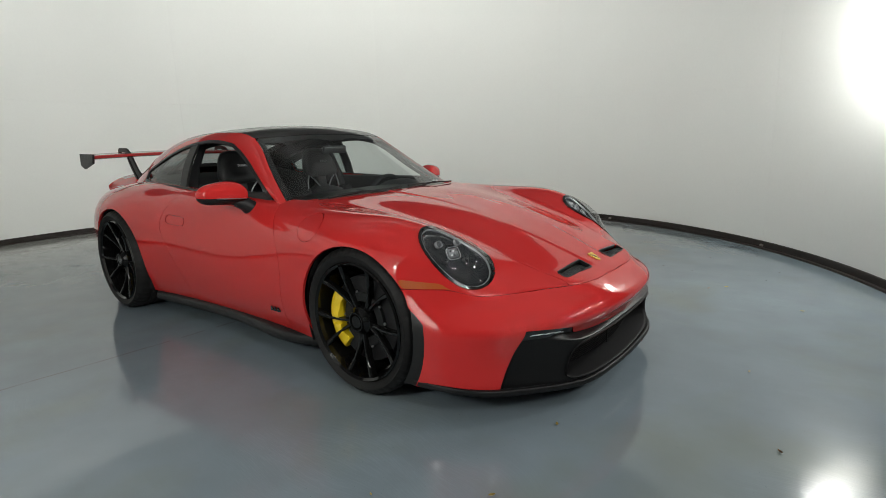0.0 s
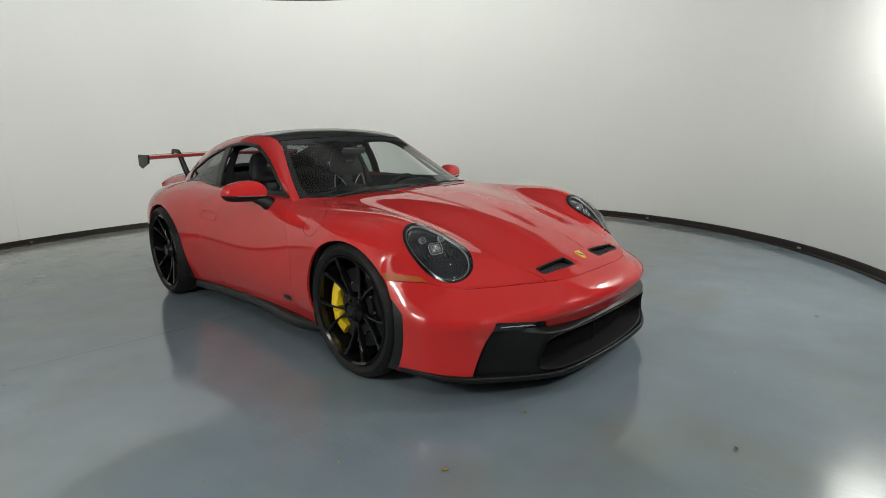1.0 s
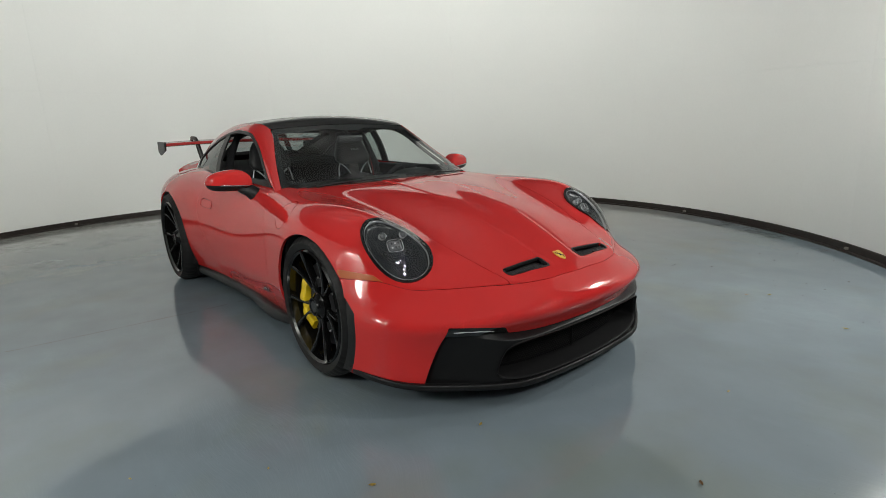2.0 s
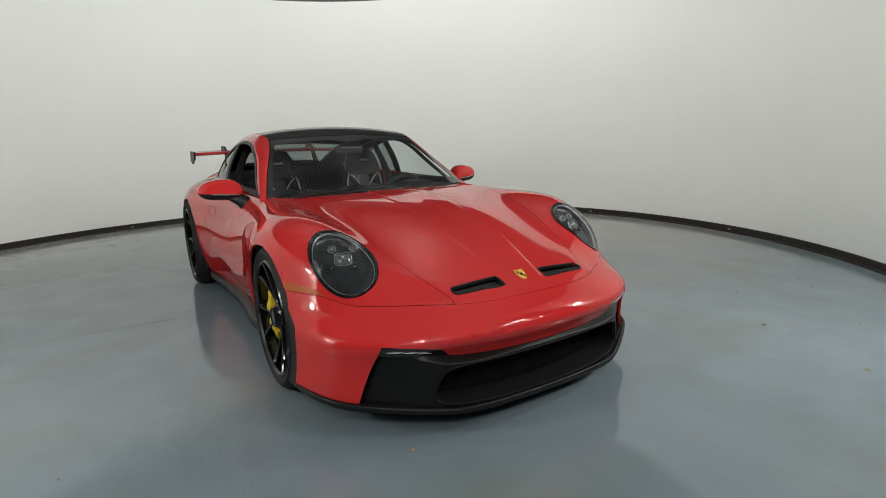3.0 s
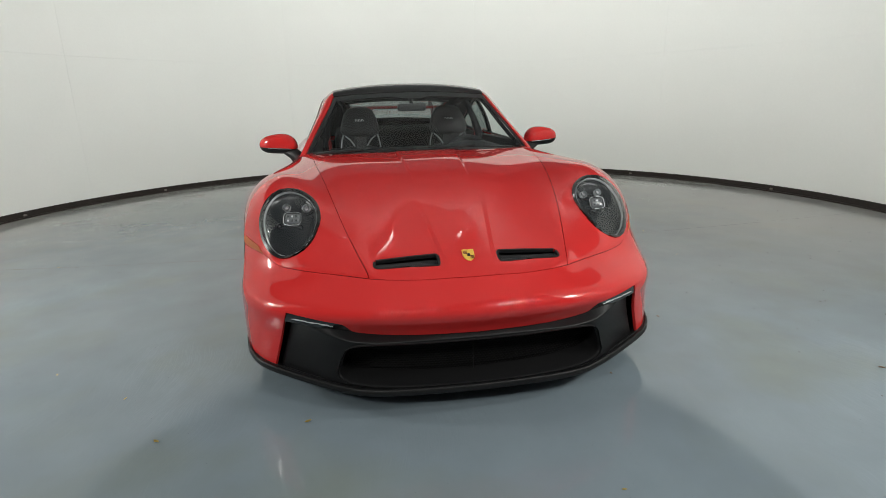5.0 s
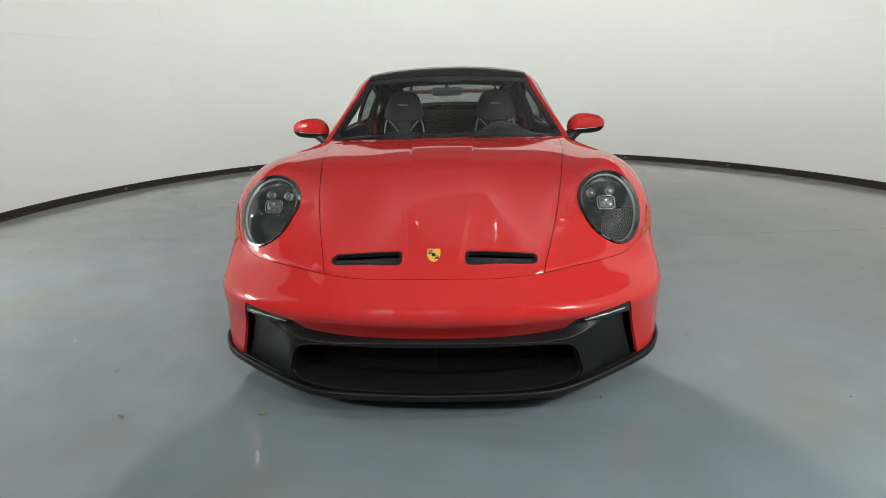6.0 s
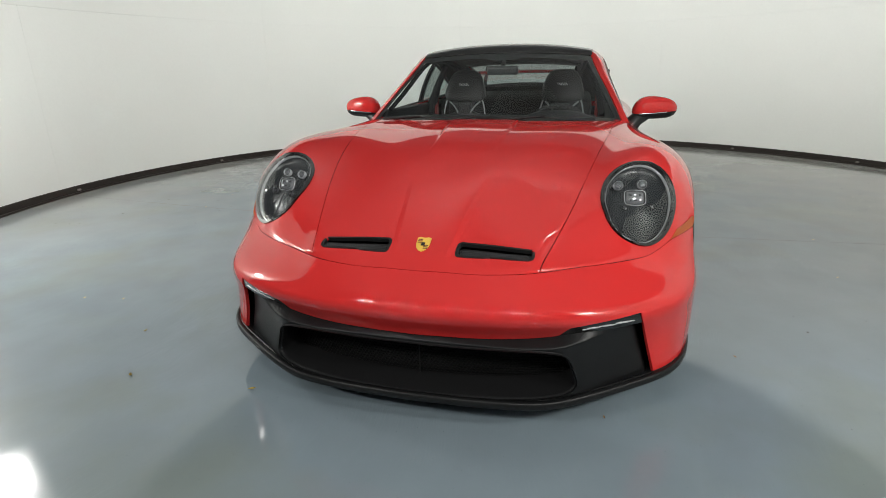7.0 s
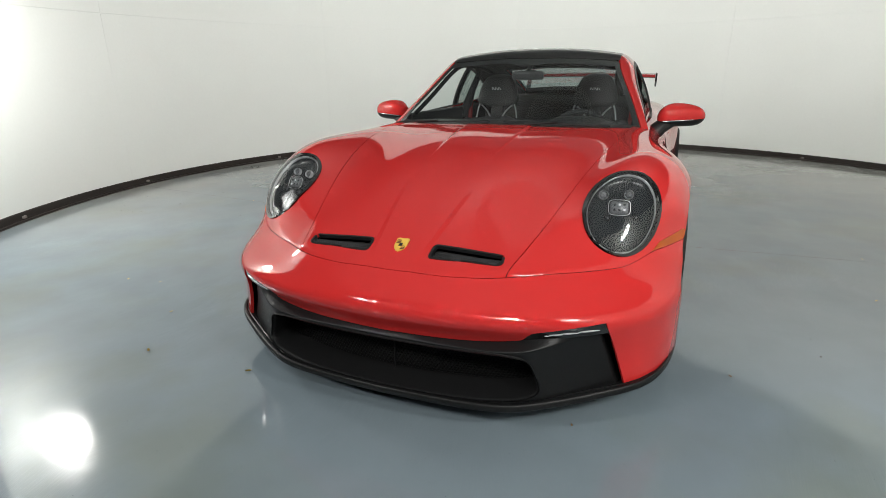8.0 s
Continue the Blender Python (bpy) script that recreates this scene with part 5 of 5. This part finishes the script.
def cabin():
    # dashboard: rounded shelf below the screen
    rows, U, V = [], [], []
    Y = np.linspace(-0.70, 0.70, 41)
    prof = ((0.80, 0.79), (0.62, 0.825), (0.48, 0.835), (0.36, 0.83), (0.30, 0.80), (0.28, 0.74), (0.32, 0.62), (0.30, 0.45))
    for y in Y:
        cowl_up = 0.045 * math.exp(-((y - 0.355) / 0.17)**4)
        q = through_points(prof, 40)
        q[:, 1] += cowl_up * np.exp(-((q[:, 0] - 0.36) / 0.14)**2)
        q[:, 0] -= 0.05 * (y / 0.7)**2
        rows.append(np.c_[q[:, 0], np.full(40, y), q[:, 1]])
        U.append(np.full(40, y)), V.append(np.arange(40.0))
    dash = Shell.grid(np.array(rows), np.array(U), np.array(V))
    part("dashboard", dash, LEATHER, car, "black leather dashboard", depth=0)
    wheel_m = pose(0.20, 0.355, 0.735, 0, -68, 0)
    rim = tube([wheel_m @ Vector((0.175 * math.cos(a), 0.175 * math.sin(a), 0)) for a in np.linspace(0, 2 * math.pi, 49)], 0.015, 10, False)
    steering = part("steering_wheel", rim, ALCANTARA, car, "black suede steering wheel")
    part("steering_hub", moved(lathe([(0.001, 0.02), (0.055, 0.015), (0.06, -0.02)], 24), wheel_m @ pose(0, 0, 0, 90)), LEATHER, steering)
    for a in (0, 180, 270):
        part("steering_spoke", tube([wheel_m @ Vector((0.04 * math.cos(radians(a)), 0.04 * math.sin(radians(a)), 0)), wheel_m @ Vector((0.17 * math.cos(radians(a)), 0.17 * math.sin(radians(a)), 0))], 0.014, 8, True, 0.6), LEATHER, steering)
    part("inside_mirror", box(0.03, 0.195, 0.052, pose(0.12, 0.0, 1.098, 0, 12, 0), 0.0145, 4), MIRROR_GREY, car, "dark grey inside mirror")
    part("mirror_stalk", tube([(0.11, 0, 1.125), (0.05, 0, 1.155)], 0.014, 8), BLACK_SATIN, car)
    part("cabin_floor", box(2.2, 1.40, 0.02, pose(-0.35, 0, 0.28)), BLACK_DARK, car, "black cabin floor")
    part("rear_shelf", box(0.5, 1.16, 0.52, pose(-1.14, 0, 0.66, 0, 8), 0.05), ALCANTARA, car, "dark rear bulkhead")
    for s in (1, -1):
        part("door_card", box(1.0, 0.05, 0.50, pose(-0.10, s * 0.706, 0.627, s * 6, 0, 0), 0.02), LEATHER, car, "black door lining")
        part("pillar_lining", tube(through_points([(0.36, s * 0.655, 0.876), (0.20, s * 0.600, 0.984), (0.0, s * 0.533, 1.125), (-0.4, s * 0.51, 1.165), (-0.9, s * 0.48, 1.09), (-1.3, s * 0.49, 0.94)], 30), 0.013, 8), ALCANTARA, car, "dark pillar and roof edge lining")
        part("b_post_lining", tube([(-0.60, s * 0.66, 0.80), (-0.62, s * 0.60, 1.0), (-0.62, s * 0.52, 1.17)], [0.045, 0.026, 0.022], 10), ALCANTARA, car, "dark door post lining")
    # headliner just under the roof
    lin = TOP.cut(lambda x, y, z, u, v: np.minimum(np.minimum((v - 1.03), -0.03 - x), x + 1.06))
    part("headliner", weld_mirror(lin), ALCANTARA, car, "dark headliner", depth=0, shift=-0.02)


cabin()

# ---- small parts on the body ----
def bonnet_vent(side):
    frame_ = UPPER.cut(lambda x, y, z, u, v: np.minimum(0.0035 - vent_field(x, y), vent_field(x, y) + 0.0055)).cut(lambda x, y, z, u, v: y - 0.01)
    base = part("bonnet_vent", frame_ if side > 0 else frame_.mirrored(), BLACK_SATIN, car, "satin black bonnet vent frame", depth=0.014, shift=0.0015)
    floor_ = UPPER.cut(lambda x, y, z, u, v: 0.0 - vent_field(x, y)).cut(lambda x, y, z, u, v: y - 0.01)
    part("vent_floor", floor_ if side > 0 else floor_.mirrored(), BLACK_DARK, base, "dark vent bottom", depth=0, shift=-0.026)
    # crossed wires, low at the back and rising to the front lip
    bm = bmesh.new()
    for k in range(30):
        y = 0.118 + 0.226 * k / 29
        front = 2.004 - 0.078 * (y - 0.11)
        xa, xb = 1.944, front - 0.004
        za, zb = float(z_hood(xa)) - 0.014, float(z_hood(xb)) - 0.007
        for lean in (-1, 1):
            a, b = Vector((xa, side * (y - lean * 0.010), za)), Vector((xb, side * (y + lean * 0.010), zb))
            d = (b - a)
            M = Matrix.Translation((a + b) / 2) @ d.to_track_quat("X", "Z").to_matrix().to_4x4()
            bmesh.ops.create_cube(bm, size=1, matrix=M @ Matrix.Diagonal((d.length, 0.0016, 0.0022, 1)))
    part("vent_mesh", bm, VENT_WIRE, base, "fine black wire mesh")


bonnet_vent(1), bonnet_vent(-1)


def badge():
    outline = [(-0.020, 0.024), (-0.012, 0.026), (0, 0.024), (0.012, 0.026), (0.020, 0.024), (0.020, 0.0), (0.016, -0.014), (0.008, -0.023), (0, -0.027), (-0.008, -0.023), (-0.016, -0.014), (-0.020, 0.0)]
    m = pose(1.968, 0, float(z_mid0(1.968)) + 0.0015, 0, 27, 0) @ pose(0, 0, 0, -90, 0, -90) @ pose(0, 0, 0, 0, 180, 0) @ Matrix.Diagonal((1.12, 1, 1.22, 1))
    base = part("bonnet_badge", moved(prism(outline, -0.002, 0.002, 0.0006), m), GOLD, car, "small gold shield badge with dark stripes")
    for sx, sz in ((-1, 1), (1, -1)):
        for k in range(3):
            part("badge_stripe", moved(box(0.013, 0.001, 0.0028, pose(sx * 0.0100, -0.0024, sz * 0.0105 + (k - 1) * 0.0052), 0), m), STRIPE, base, "dark red stripe")
            part("badge_stripe", moved(box(0.013, 0.001, 0.0028, pose(sx * 0.0100, 0.0024, sz * 0.0105 + (k - 1) * 0.0052), 0), m), STRIPE, base, "dark red stripe")
    part("badge_shield", moved(box(0.011, 0.0052, 0.013, pose(0, 0, 0), 0.001), m), BLACK_GLOSS, base, "small black centre shield")


CLEAR_BAR = material("clear_light_bar", (0.62, 0.63, 0.65), 0.15, 0.3, 1.0)
STRIPE = material("badge_stripe", (0.10, 0.012, 0.01), 0.3)
badge()


def strip_band(lo, hi, y0, y1):
    return BUMPER.cut(lambda x, y, z, u, v: np.minimum(np.minimum(border(y) + hi - z, z - border(y) - lo), np.minimum((y - y0) + (z - border(y)) * -0.8, y1 - y)))


for s in (1, -1):
    band = strip_band(-0.010, 0.030, 0.440, 0.690)
    light = part("running_light", band if s > 0 else band.mirrored(), BLACK_GLOSS, bumper, "gloss black running light strip", shift=-0.004, depth=0.03)
    clear = strip_band(0.007, 0.0115, 0.50, 0.672)
    part("light_bar", clear if s > 0 else clear.mirrored(), CLEAR_BAR, light, "slim clear light bar", shift=-0.0015, depth=0.004)

marker_a = UPPER.cut(lambda x, y, z, u, v: np.minimum(np.minimum(0.580 - 0.09 * (x - 1.47) - z, z - seam(x) - 0.003), np.minimum(arch(x, z) - 0.004, 1.695 - x - (z - 0.54) * 1.8))).cut(lambda x, y, z, u, v: np.minimum(y - 0.5, x - 1.4))
for s in (1, -1):
    lampm = part("side_marker", marker_a if s > 0 else marker_a.mirrored(), AMBER, car, "amber side marker lamp", shift=0.0025)
    inner = marker_a.cut(lambda x, y, z, u, v: np.minimum(np.minimum(0.569 - 0.09 * (x - 1.47) - z, z - 0.5535), np.minimum(x - 1.560, 1.625 - x)))
    part("marker_bar", inner if s > 0 else inner.mirrored(), AMBER_BAR, lampm, "lighter amber bar", shift=0.0035, depth=0.002)


def side_skirt(s):
    line = through_points(((0.85, 0.795), (0.76, 0.832), (0.3, 0.832), (-0.3, 0.836), (-0.84, 0.872)), 40)
    prof = ((-0.05, 0.170), (-0.004, 0.170), (0.004, 0.160), (0.010, 0.140), (0.006, 0.118), (-0.02, 0.108), (-0.10, 0.108))
    rows = np.array([[(x, y + d, z) for d, z in prof] for x, y in line])
    U, V = np.meshgrid(range(len(prof)), range(40))
    g = Shell.grid(rows, U * 1.0, V * 1.0)
    part("side_skirt", g if s > 0 else g.mirrored(), BLACK_SATIN, car, "satin black side skirt", depth=0.0)


side_skirt(1), side_skirt(-1)

# small dark script on the doors' lower front corner: three slanting strokes
for k in range(3):
    x = 0.548 + 0.030 * k
    part("door_script", prism([(x - 0.012, 0.272), (x + 0.010, 0.274), (x + 0.014, 0.281), (x - 0.004, 0.294), (x + 0.016, 0.298), (x - 0.010, 0.297), (x - 0.008, 0.283)], -float(y_low(0.58)) - 0.000, -float(y_low(0.58)) + 0.006), BLACK_GLOSS, door_r, "small dark script strokes")


def grille():
    # honeycomb of short flat wires, each a thin bar
    corner = np.array([(i, j, k) for i in (-1, 1) for j in (-1, 1) for k in (-1, 1)]) * (0.003, 0.0042, 0.0009)
    quad = ((0, 1, 3, 2), (4, 6, 7, 5), (0, 4, 5, 1), (2, 3, 7, 6), (0, 2, 6, 4), (1, 5, 7, 3))
    verts, faces = [], []
    for j in range(20):
        for i in range(-41, 42):
            y = i * 0.0122 + (0.0061 if j % 2 else 0)
            z = 0.112 + j * 0.0092
            if abs(y) > 0.49:
                continue
            for lean in (1, -1):
                c, q = math.cos(radians(33 * lean)), math.sin(radians(33 * lean))
                at = np.array((2.030 - 0.30 * y * y, y + lean * 0.0031, z))
                turned = np.stack([corner[:, 0], corner[:, 1] * c - corner[:, 2] * q, corner[:, 1] * q + corner[:, 2] * c], 1)
                faces += [tuple(len(verts) + n for n in f) for f in quad]
                verts += [tuple(p) for p in turned + at]
    me = bpy.data.meshes.new("grille_mesh")
    me.from_pydata(verts, [], faces)
    part("grille_mesh", me, BLACK_DUCT, intake, "black honeycomb mesh")
    rows = np.array([[(1.99 - 0.30 * y * y, y, z) for z in (0.09, 0.2, 0.31)] for y in np.linspace(-0.56, 0.56, 25)])
    U, V = np.meshgrid(range(3), range(25))
    part("grille_back", Shell.grid(rows, U * 1.0, V * 1.0), BLACK_DARK, intake, "dark radiator opening", depth=0)
    part("grille_post", box(0.006, 0.003, 0.14, pose(2.040, 0, 0.20), 0), BLACK_SATIN, intake)


grille()


for s, pts in ((0, ((0.70, -0.62, 0.846), (0.745, -0.35, 0.858), (0.77, -0.05, 0.866))), (1, ((0.76, 0.02, 0.868), (0.74, 0.30, 0.864), (0.69, 0.55, 0.852)))):
    w_ = part("wiper", tube(pts, 0.0045, 8, True, 0.8), BLACK_DARK, car, "black windscreen wiper")
    part("wiper_arm", tube([(pts[0][0] + 0.02, pts[0][1] + 0.05, 0.850), (pts[1][0] + 0.012, pts[1][1], pts[1][2] + 0.008)], [0.008, 0.004], 8), BLACK_DARK, w_)

# ---- fallen leaves and grit ----
LEAF = grain(material("dry_yellow_leaf", (0.42, 0.30, 0.06), 0.7), 120, 0.4)
LEAF_BROWN = grain(material("dry_brown_leaf", (0.22, 0.12, 0.05), 0.75), 120, 0.4)
GRIT = material("dark_grit", (0.05, 0.045, 0.04), 0.8)
rng = random.Random(7)
LEAVES = ((2.08, -0.62), (2.10, -1.125), (2.15, 1.71), (2.25, 1.81), (2.74, 1.46), (2.80, -0.34), (1.51, -1.73), (1.54, -1.94), (1.97, 0.60), (1.78, -1.35), (-0.32, 2.06), (-0.82, -2.72), (-0.32, -2.64), (0.42, 1.90), (1.46, 1.12), (2.61, 0.32))
for i, (x, y) in enumerate(LEAVES):
    size = 0.013 if i < 6 else 0.008
    bm = bmesh.new()
    L, R_ = [], []
    for k in np.linspace(0, 1, 7):
        wd = size * 0.45 * math.sin(math.pi * (k * 0.94 + 0.03))
        zz = 0.004 + size * 0.25 * (k - 0.5)**2 * 4
        L.append(bm.verts.new((size * (2 * k - 1), wd, zz + wd * 0.5)))
        R_.append(bm.verts.new((size * (2 * k - 1), -wd, zz + wd * 0.4)))
    mid_ = [bm.verts.new((size * (2 * k - 1), 0, 0.003 + size * 0.25 * (k - 0.5)**2 * 4)) for k in np.linspace(0, 1, 7)]
    for k in range(6):
        bm.faces.new((L[k], mid_[k], mid_[k + 1], L[k + 1]))
        bm.faces.new((mid_[k], R_[k], R_[k + 1], mid_[k + 1]))
    bmesh.ops.solidify(bm, geom=bm.faces[:], thickness=0.0008)
    ob = part("fallen_leaf", smooth(bm), LEAF if i % 3 != 2 else LEAF_BROWN)
    ob.matrix_world = pose(x, y, 0.0, 0, 0, rng.uniform(0, 360))
    tagged(ob, "small dry yellow leaf lying on the grey floor" if i % 3 != 2 else "small dry brown leaf lying on the grey floor", "leaf", "leaves on the floor")
bm = bmesh.new()
for k in range(260):
    a = radians(rng.uniform(20, 300))
    r = 4.5 * rng.uniform(0.2, 1)**0.4
    x, y = CX + r * math.cos(a), CY + r * math.sin(a)
    if abs(y) < 1.0 and abs(x) < 2.2:
        continue
    e = rng.uniform(0.0015, 0.005)
    bmesh.ops.create_icosphere(bm, subdivisions=1, radius=e, matrix=Matrix.Translation((x, y, e * 0.4)) @ Matrix.Diagonal((rng.uniform(0.6, 2.2), 1, 0.5, 1)))
tagged(part("grit", bm, GRIT), "scattered dark grit on the floor", "grit", kind="stuff")
# joint cut across the floor
bm = bmesh.new()
for sgn in (1, -1):
    prev = None
    for k in range(60):
        y = sgn * (0.3 + 4.2 * k / 59)
        x = -0.215 - 0.004 * y * y * 4 + rng.uniform(-0.004, 0.004)
        wd = 0.0034 * rng.uniform(0.4, 1.4)
        cur = [bm.verts.new((x - wd, y, 0.0006)), bm.verts.new((x + wd, y, 0.0006))]
        if prev and rng.random() > 0.12:
            bm.faces.new((prev[0], prev[1], cur[1], cur[0]))
        prev = cur
tagged(part("floor_joint", bm, GRIT), "thin dark saw-cut joint in the floor", "joint", kind="structure")

# ---- lamps at both ends of the wall ----
GLOW = bpy.data.materials.new("lamp_glow")
GLOW.use_nodes = True
GLOW.node_tree.nodes["Principled BSDF"].inputs["Emission Color"].default_value = (1, 0.99, 0.95, 1)
GLOW.node_tree.nodes["Principled BSDF"].inputs["Emission Strength"].default_value = 25


def wall_lamp(eye):
    base = thing("studio_lamp", "round white globe lamp on a short wall arm", "lamp", (eye[0], eye[1], 0))
    base["group"] = "studio lamps"
    out = Vector((eye[0] - CX, eye[1] - CY, 0)).normalized()
    foot = out * 0.20
    part("wall_arm", tube([(foot.x, foot.y, eye[2]), (out.x * 0.10, out.y * 0.10, eye[2])], 0.014, 12), BLACK_SATIN, base, "short black wall arm")
    globe = bmesh.new()
    bmesh.ops.create_uvsphere(globe, u_segments=32, v_segments=16, radius=0.13, matrix=Matrix.Translation((0, 0, eye[2])))
    part("globe", smooth(globe, 80), GLOW, base, "glowing white globe").visible_shadow = False


for eye in LAMPS:
    wall_lamp(eye)


def twin_lamp(x, y, z):
    base = thing("twin_lamp", "tall black stand with two small round lamps", "lamp", (x, y, 0))
    base["group"] = "twin lamps"
    part("stand", tube([(0.1, 0, 0.0), (0.1, 0, z)], 0.02, 12), BLACK_SATIN, base)
    part("cross_bar", tube([(0.1, -0.2, z), (0.1, 0.2, z)], 0.014, 10), BLACK_SATIN, base)
    for k in range(3):
        a = radians(120 * k)
        part("foot", tube([(0.1, 0, 0.3), (0.1 + 0.45 * math.cos(a), 0.45 * math.sin(a), 0.012)], 0.012, 8), BLACK_SATIN, base)
    for d in (-0.16, 0.16):
        m = Matrix.Translation((-x, -y, 0)) @ look((x, y + d, z), (-3.0, y * -0.2, 2.2)) @ pose(0, 0, 0, 90, 0, 0)
        part("lamp_head", moved(lathe([(0.001, 0.12), (0.06, 0.115), (0.112, 0.004), (0.104, 0.004), (0.05, 0.09), (0.001, 0.095)], 28), m), BLACK_SATIN, base)


for spot in TWINS:
    twin_lamp(*spot)

PLATE = material("pale_plate", (0.68, 0.68, 0.68), 0.8)


# added fixture, out of view; its lower plate screens the lamps from the car
def added_crown():
    base = thing("added_crown", "added, unseen hanging crown of outward lamps between two pale round plates", "lamp", (CX0, CY0, 4.70))
    for z in (-0.25, 0.23):
        part("plate", moved(lathe([(0.001, 0.0), (0.80, 0.0), (0.80, 0.012), (0.001, 0.012)], 48), pose(0, 0, z, 90)), PLATE, base)
    part("drum", moved(lathe([(0.001, -0.24), (0.54, -0.24), (0.54, 0.22), (0.001, 0.22)], 48), pose(0, 0, 0, 90)), BLACK_SATIN, base)
    part("rod", tube([(0, 0, 0.2), (0, 0, 0.7)], 0.02, 10), BLACK_SATIN, base)
    for eye, deg in ADDED_CROWN:
        part("lamp_box", box(0.05, 0.42, 0.36, pose(0.59 * math.cos(radians(deg)), 0.59 * math.sin(radians(deg)), 0, 0, 0, deg), 0.006), BLACK_SATIN, base)


added_crown()
# brackets on the base track
BOLT = material("dull_bracket", (0.20, 0.18, 0.16), 0.6)
for deg in (44, 71.8, 100, 127, 146.6, 170, 199, 226.8, 250.7, 276.2, 296):
    x, y = wall_point(deg, -0.012)
    part("bracket", box(0.02, 0.035, 0.022, pose(x, y, 0.035, 0, 0, deg), 0.004), BOLT, baseboard)
